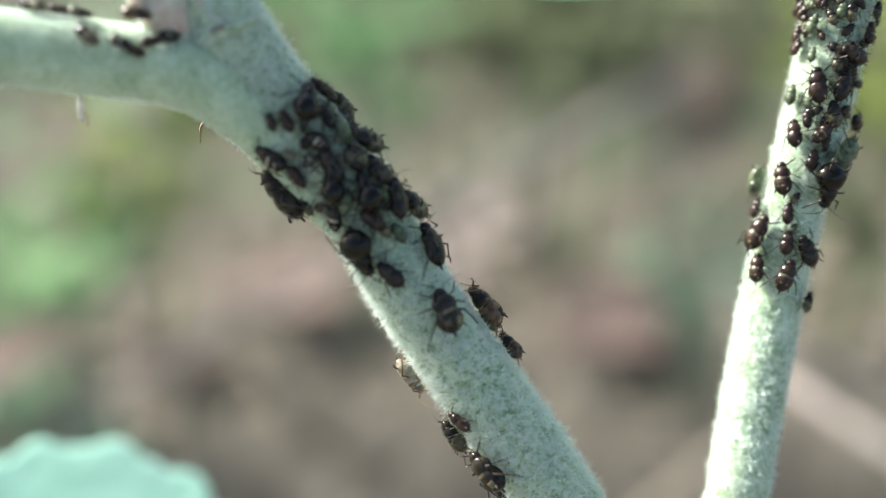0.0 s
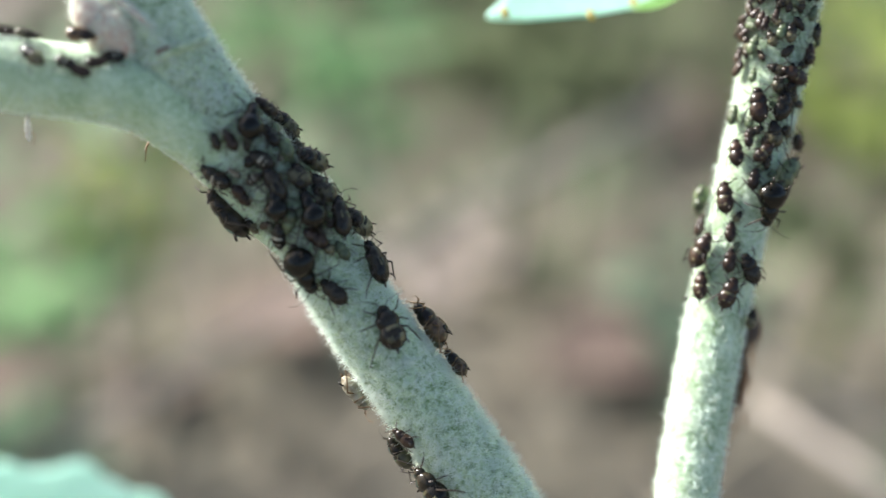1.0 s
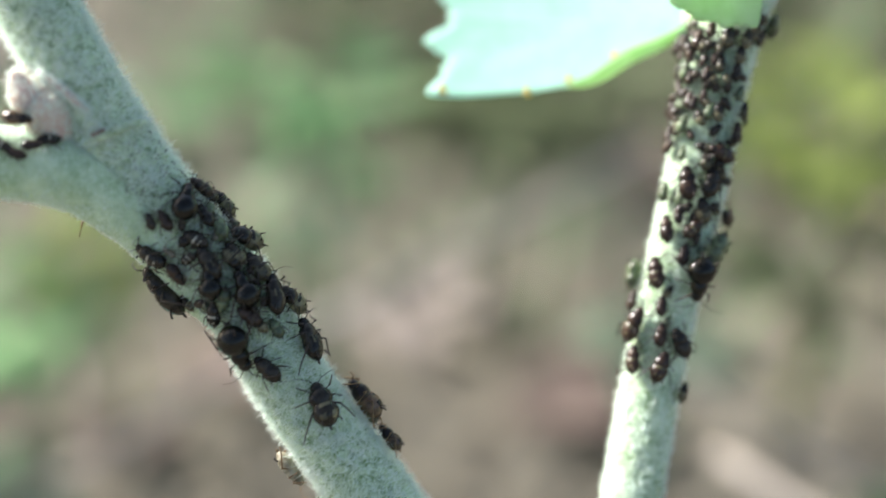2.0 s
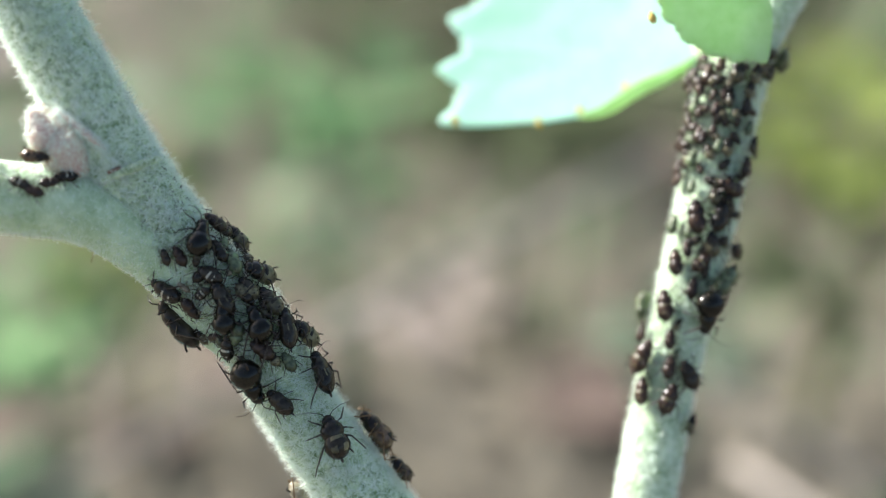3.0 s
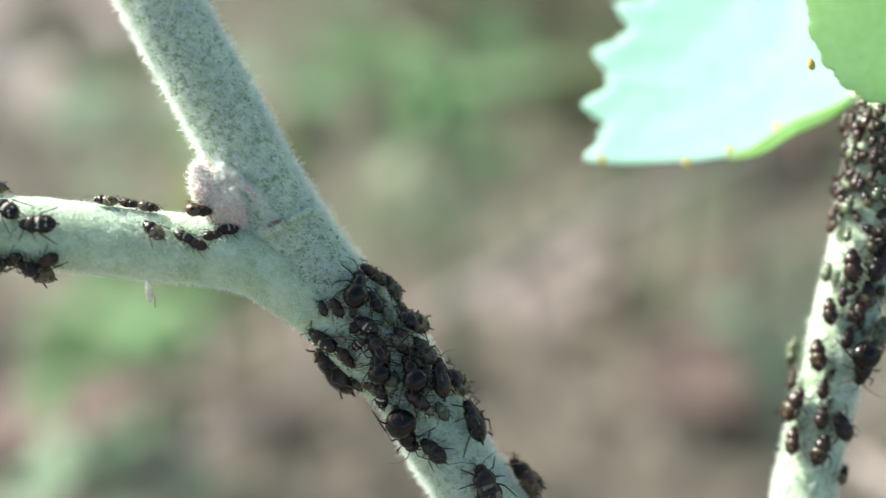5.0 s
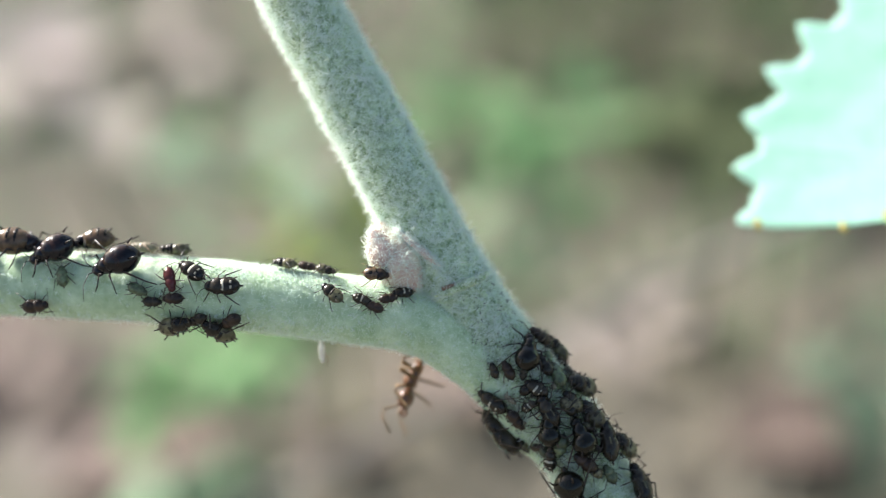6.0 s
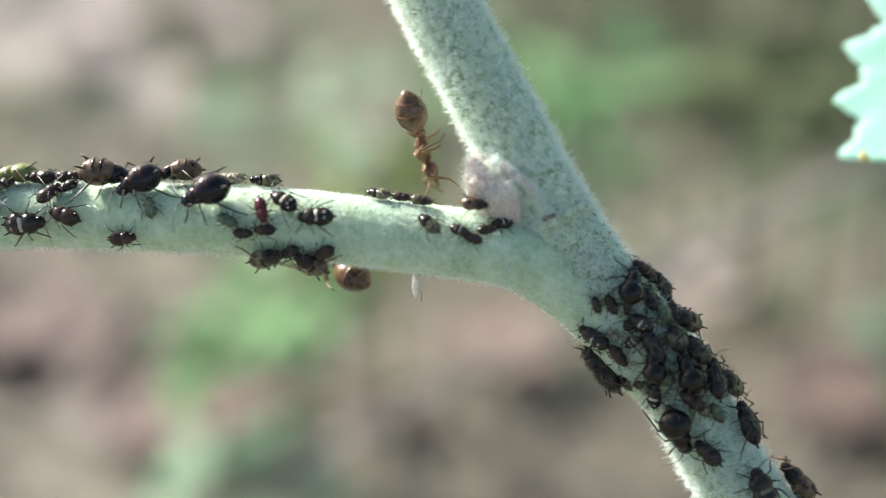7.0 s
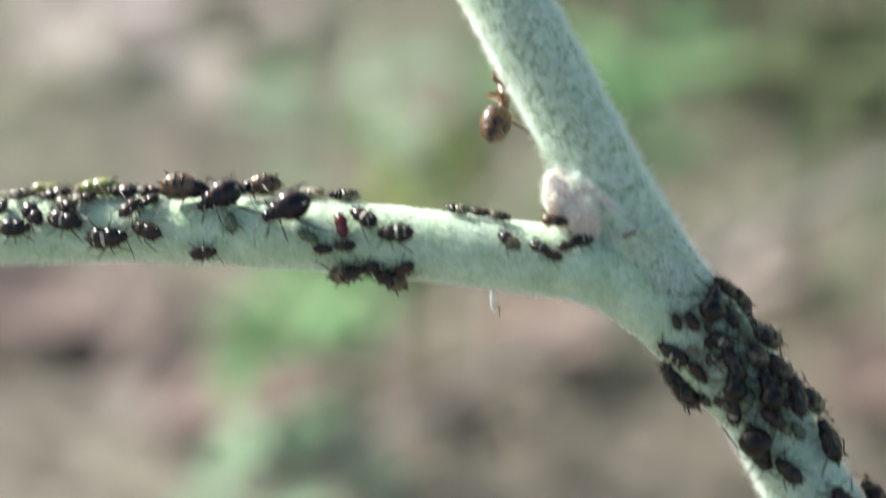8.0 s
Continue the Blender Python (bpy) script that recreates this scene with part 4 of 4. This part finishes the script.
def blade_mesh(long, wide, rng, teeth=9):
    """An ovate toothed leaf along +x with a fold and a droop; metres."""
    verts, faces, n = [], [], 28
    droop = rng.uniform(0.1, 0.35)
    for i in range(n + 1):
        u = i / n
        w = wide / 2 * math.sin(math.pi * u ** 0.75) ** 0.8 * (1 - 0.12 * ((u * teeth) % 1)) + 0.0004
        for j in range(-3, 4):
            v = j / 3
            verts.append(Vector((long * u, w * v, -droop * long * u * u + 0.22 * w * v * v + 0.02 * long * noise.noise(Vector((u * 4, v, droop * 20))))))
    for i in range(n):
        for j in range(6):
            a = i * 7 + j
            faces.append((a, a + 7, a + 8, a + 1))
    return verts, faces


def weed(at_mm, size, leaves, mat, label, rng):
    """A low weed rooted in the soil whose crown of leaves is centred at at_mm."""
    crown = place(at_mm)
    top = thing("weed", Matrix.Translation((crown.x, crown.y, 0)), label, "plant", "weeds behind the shrub")
    rise = [Vector((0, 0, crown.z * f)) + Vector((0.004 * math.sin(3 * f), 0.003 * f, 0)) for f in (0, 0.3, 0.6, 1)]
    part("stalk", solid("stalk", *limb(rise, [0.0016, 0.0014, 0.0012, 0.0008], 6), mat), top)
    for i in range(leaves * 3):
        reach, way = size * 0.36 * rng.uniform() ** 0.5, 6.283 * rng.uniform()
        m = pose(reach * math.cos(way), reach * math.sin(way), crown.z * rng.uniform(0.8, 1.08), rng.uniform(-25, 25), rng.uniform(-35, 20), math.degrees(way) + rng.uniform(-50, 50))
        vf = blade_mesh(size * rng.uniform(0.2, 0.36), size * rng.uniform(0.13, 0.22), rng)
        part("leaf", solid("leaf", [m @ v for v in vf[0]], vf[1], mat), top)


GREENERY = (
    ((-97, -11, -300), 0.055, 8, WEED_GREEN), ((-28, 46, -310), 0.06, 9, WEED_GREEN), ((-23, 20, -310), 0.03, 6, WEED_PALE),
    ((65, -14, -300), 0.045, 7, WEED_PALE), ((110, 42, -290), 0.055, 9, WEED_YELLOW), ((-77, 18, -300), 0.04, 8, WEED_YELLOW),
    ((-108, -25, -300), 0.04, 8, WEED_GREEN), ((-93, 38, -310), 0.05, 7, WEED_PALE), ((-105, -58, -290), 0.05, 7, WEED_PALE),
    ((140, -60, -300), 0.05, 7, WEED_GREEN),
    ((24, 50, -310), 0.05, 9, WEED_DARK), ((40, 53, -320), 0.06, 9, WEED_DARK), ((108, 11, -300), 0.06, 9, WEED_DARK))
for spot, size, leaves, mat in GREENERY:
    tint = {WEED_GREEN: "green", WEED_DARK: "dark green", WEED_PALE: "pale grey-green", WEED_YELLOW: "yellow-green"}[mat]
    weed(spot, size, leaves, mat, f"low {tint} leafy weed in the dry litter", rng)


def litter(at_mm, size, mat, label, rng, name="dead_leaf"):
    """A curled fallen leaf lying where the sight line through at_mm meets the soil."""
    eye, aim = place((0, 0, 0)), place(at_mm)
    f = (0.004 - eye.z) / (aim.z - eye.z)
    spot = eye + (aim - eye) * f
    vf = blade_mesh(size, size * 0.7, rng, 5)
    m = Matrix.Translation(spot + Vector((0, 0, size * 0.12))) @ pose(0, 0, 0, rng.uniform(-8, 8), rng.uniform(-8, 4), rng.uniform(0, 360)) @ Matrix.Translation((-size / 2, 0, 0))
    top = thing(name, Matrix.Translation((spot.x, spot.y, 0)), label, "leaf litter", "fallen leaves")
    part("blade", solid("blade", [m @ v for v in vf[0]], vf[1], mat), top, on(top))
    rib = [m @ (vf[0][i * 7 + 3] + Vector((0, 0, 3e-4))) for i in range(0, 29, 4)]
    part("midrib", solid("midrib", *limb(rib, [6e-4 - 6e-5 * i for i in range(8)], 5), STRAW), top, on(top))


for spot, size in (((-159, -21, -300), 0.07), ((-168, -20, -300), 0.075), ((-178, -8, -300), 0.07), ((-182, -26, -300), 0.06), ((-66, -41, -300), 0.035), ((22, 53, -300), 0.07), ((32, 46, -300), 0.06), ((8, 58, -300), 0.06), ((-150, -30, -300), 0.05), ((-112, -40, -300), 0.07), ((108, 10, -300), 0.08), ((-72, 27, -300), 0.06), ((60, 25, -300), 0.05), ((-40, -24, -300), 0.05), ((42, -34, -300), 0.05)):
    litter(spot, size, DEAD_LEAF, "dark curled dead leaf on the soil", rng)
for spot, size in (((10, -2, -300), 0.035), ((-2, -16, -300), 0.03), ((18, -8, -300), 0.025), ((-149, 54, -300), 0.085), ((-139, -43, -300), 0.035), ((-120, 60, -300), 0.07), ((-134, 76, -300), 0.07), ((-112, 50, -300), 0.06), ((-138, 44, -300), 0.06), ((-160, 42, -300), 0.07), ((-165, 60, -300), 0.07), ((-126, 34, -300), 0.05)):
    litter(spot, size, BLEACHED, "bleached pinkish dry leaf on the soil", rng)


def stalk(a, b, radius):
    """A dry stalk that leans from the soil up through the litter."""
    p, q = place(a), place(b)
    foot = p + (p - q) * (p.z / max(1e-3, q.z - p.z)) if q.z > p.z else p
    top = thing("dry_stalk", Matrix.Identity(4), "bleached dry grass stalk leaning behind the shoot", "dry stalk")
    mids = [foot.lerp(q, f) + Vector((0, 0, 0.004 * math.sin(3 * f))) for f in (0, 0.2, 0.4, 0.6, 0.8, 1)]
    for f in (0.35, 0.7):
        part("node", solid("node", *limb([foot.lerp(q, f - 0.02), foot.lerp(q, f), foot.lerp(q, f + 0.02)], [radius, radius * 1.5, radius], 8), STRAW), top)
    part("culm", solid("culm", *limb(mids, [radius * (1 - 0.06 * i) for i in range(6)], 8), PALE_STRAW), top)


stalk((64.5, -42.0, -172), (43.0, -26.6, -170), 0.0014)
stalk((112, -56, -300), (66, -26, -290), 0.0016)
stalk((-10, -10, -300), (60, 30, -300), 0.0016)


def side_leaf():
    """The broad leaf of a neighbouring weed, close behind the shrub."""
    foot = place((-31, -33, -84))
    top = thing("leafy_weed", Matrix.Translation((foot.x, foot.y, 0)), "leafy weed with a broad bright toothed leaf", "plant")
    leaf_on(top, "leaf", (-31, -33.1, -84), (-30, 5, 0), round_leaf(0.0155, 2, 190, 21, 0.06, 0.08, rng), LEAF_PALE, "bright mint-green toothed leaf")
    part("petiole", solid("petiole", *limb([Vector((0, 0, foot.z * f)) for f in (0, 0.5, 1)], [0.0012, 0.001, 0.0008], 8), WEED_GREEN), top)


side_leaf()


# ---- what moves ----
def stride(leg, n, spans):
    """A leg's swing on its ant while the ant walks in the given spans of seconds."""
    rest = leg.matrix_basis.copy()
    rows = []
    for i in range(81):
        t = i / 10
        going = any(a <= t <= b for a, b in spans)
        swing = 16 * math.sin(2 * math.pi * (t * 3.1 + 0.5 * n)) if going else 0
        rows.append((t, rest @ pose(0, 0, 0, 0.4 * swing, 0, swing)))
    walk(leg, rows)


def motions():
    for (top, legs), path, spans in (
            (ant_on_shoot, SHOOT_PATH, [(0.3, 1.5)]), (ant_under_branch, BRANCH_PATH, [(5.2, 7.4)]), (ant_at_fork, FORK_PATH, [(6.6, 8.0)])):
        walk(top, [(t, seat(spot, head, up) @ Matrix.Translation((-0.0005, 0, 0))) for t, spot, head, up in path])
        for n, leg in enumerate(legs):
            stride(leg, n % 2 + (n // 3) % 2, spans)


SHOOT_PATH = [
    (0.0, (21.5, 22, -62.6), (-0.5, -0.85, 0), (1, -0.3, 0.4)),
    (0.3, (20.5, 19, -62.8), (-0.45, -0.9, 0), (1, -0.3, 0.4)),
    (0.5, (17.57, 6.93, -64), (-0.15, -1, 0), (1, -0.1, 0.5)),
    (0.6, (17.67, 4.74, -64), (-0.12, -1, 0), (1, -0.1, 0.5)),
    (0.7, (17.86, 3.89, -64), (-0.15, -1, 0), (1, -0.1, 0.5)),
    (0.8, (17.49, 2.33, -64), (-0.3, -0.95, 0.1), (1, -0.1, 0.5)),
    (0.9, (15.68, -0.81, -64), (-0.25, -0.95, 0.1), (1, -0.1, 0.5)),
    (1.0, (12.94, -10.12, -64), (-0.15, -1, 0.1), (1, -0.1, 0.5)),
    (1.1, (13.19, -12.87, -64), (-0.25, -0.95, 0.25), (1, -0.1, 0.5)),
    (1.2, (11.32, -16.04, -66.3), (-0.3, -0.95, 0), (0.3, 0, -1)),
    (1.5, (10.6, -20.71, -66.5), (-0.3, -0.95, 0), (0, 0, -1)),
    (8.0, (10.54, -21.02, -66.5), (-0.3, -0.95, 0), (0, 0, -1)),
]
BRANCH_PATH = [
    (0.0, (-16.2, 3.2, -61.2), (-0.5, 0.8, 0), (0, 0, -1)),
    (5.2, (-15.8, 4.6, -61), (0.1, 1, 0), (0.1, 0, -1)),
    (5.5, (-14.14, 5.77, -60.6), (0.75, 0.66, 0), (0.5, -0.2, -1)),
    (5.7, (-16.22, 2.4, -60.8), (0.1, -1, 0), (0, 0, -1)),
    (5.8, (-16.17, 0.41, -60.4), (-0.05, -1, 0.1), (-1, 0, -0.6)),
    (5.9, (-17.02, 0.48, -60), (-0.1, -1, 0.15), (-1, 0, -0.4)),
    (6.0, (-17.27, 0.53, -59.6), (-0.3, -0.9, 0.1), (-1, -0.3, -0.3)),
    (6.1, (-18.04, 0.64, -59), (-0.8, -0.5, 0.1), (-0.5, -1, -0.2)),
    (6.2, (-18.9, 1.3, -58.8), (-0.75, -0.1, 0.65), (0, -1, -0.1)),
    (6.3, (-19.58, 1.69, -58.3), (-1, 0.05, 0.1), (0, -1, 0.2)),
    (6.4, (-20.67, 1.77, -58), (-1, 0.1, 0), (0, -1, 0.3)),
    (6.5, (-21.61, 1.83, -57.6), (-1, 0.18, 0), (0, -1, 0.3)),
    (6.6, (-22.74, 1.95, -57.6), (-1, 0.1, 0), (0, -1, 0.2)),
    (6.7, (-23.49, 2.03, -57.8), (-1, 0.1, -0.1), (0, -1, 0.1)),
    (6.8, (-25.55, 2.6, -58.2), (-1, 0.2, -0.2), (0, -1, -0.2)),
    (6.9, (-26.56, 2.82, -58.8), (-1, 0.3, -0.3), (0, -1, -0.6)),
    (7.0, (-26.76, 3.12, -59.6), (-0.9, 0.45, -0.4), (0, -0.6, -1)),
    (7.2, (-30.54, 4.71, -60), (-0.9, 0.4, 0), (0, 0, -1)),
    (7.3, (-34.43, 5.69, -60), (-0.7, 0.7, 0), (0, 0, -1)),
    (7.5, (-34.26, 4.47, -60), (-0.9, 0.2, 0), (0, 0, -1)),
    (8.0, (-36.1, 5.15, -60), (-1, 0.1, 0), (0, 0, -1)),
]
FORK_PATH = [
    (0.0, (-29, 31, -57.5), (0.5, -0.85, 0), (-1, -0.5, -0.3)),
    (6.6, (-26.5, 26, -57.5), (0.5, -0.85, 0), (-1, -0.5, -0.3)),
    (6.8, (-22.36, 14.71, -57.8), (0.3, -0.95, 0), (-1, -0.3, 0.1)),
    (6.9, (-21.41, 9.27, -57.8), (0.2, -0.85, -0.45), (-1, -0.2, 0.2)),
    (7.0, (-21.4, 8.43, -57.8), (0.2, -0.82, -0.55), (-1, -0.25, 0.2)),
    (7.1, (-21.28, 8.79, -57.9), (0.3, -0.82, -0.45), (-1, -0.3, 0.2)),
    (7.2, (-21.34, 9.67, -58.2), (0.6, -0.75, -0.2), (-1, -0.5, 0.2)),
    (7.3, (-21.49, 10.14, -58.6), (0.75, -0.1, -0.5), (-0.8, -0.2, -0.5)),
    (7.4, (-20.92, 10.95, -58.6), (0.55, 0.45, -0.6), (-0.8, 0.2, -0.5)),
    (7.5, (-21.03, 11.25, -58.6), (0.45, 0.6, -0.6), (-0.85, 0.2, -0.5)),
    (7.6, (-21.29, 11.44, -58.6), (0.3, 0.72, -0.6), (-0.9, 0.2, -0.4)),
    (7.7, (-21.3, 11.7, -58.6), (0.2, 0.76, -0.6), (-0.9, 0.1, -0.4)),
    (7.8, (-21.24, 11.68, -58.6), (0.15, 0.78, -0.6), (-0.9, 0.1, -0.4)),
    (7.9, (-21.31, 11.93, -58.6), (0.12, 0.78, -0.6), (-0.9, 0.1, -0.4)),
    (8.0, (-21.42, 12.02, -58.6), (0.12, 0.78, -0.6), (-0.9, 0.1, -0.4)),
]

motions()
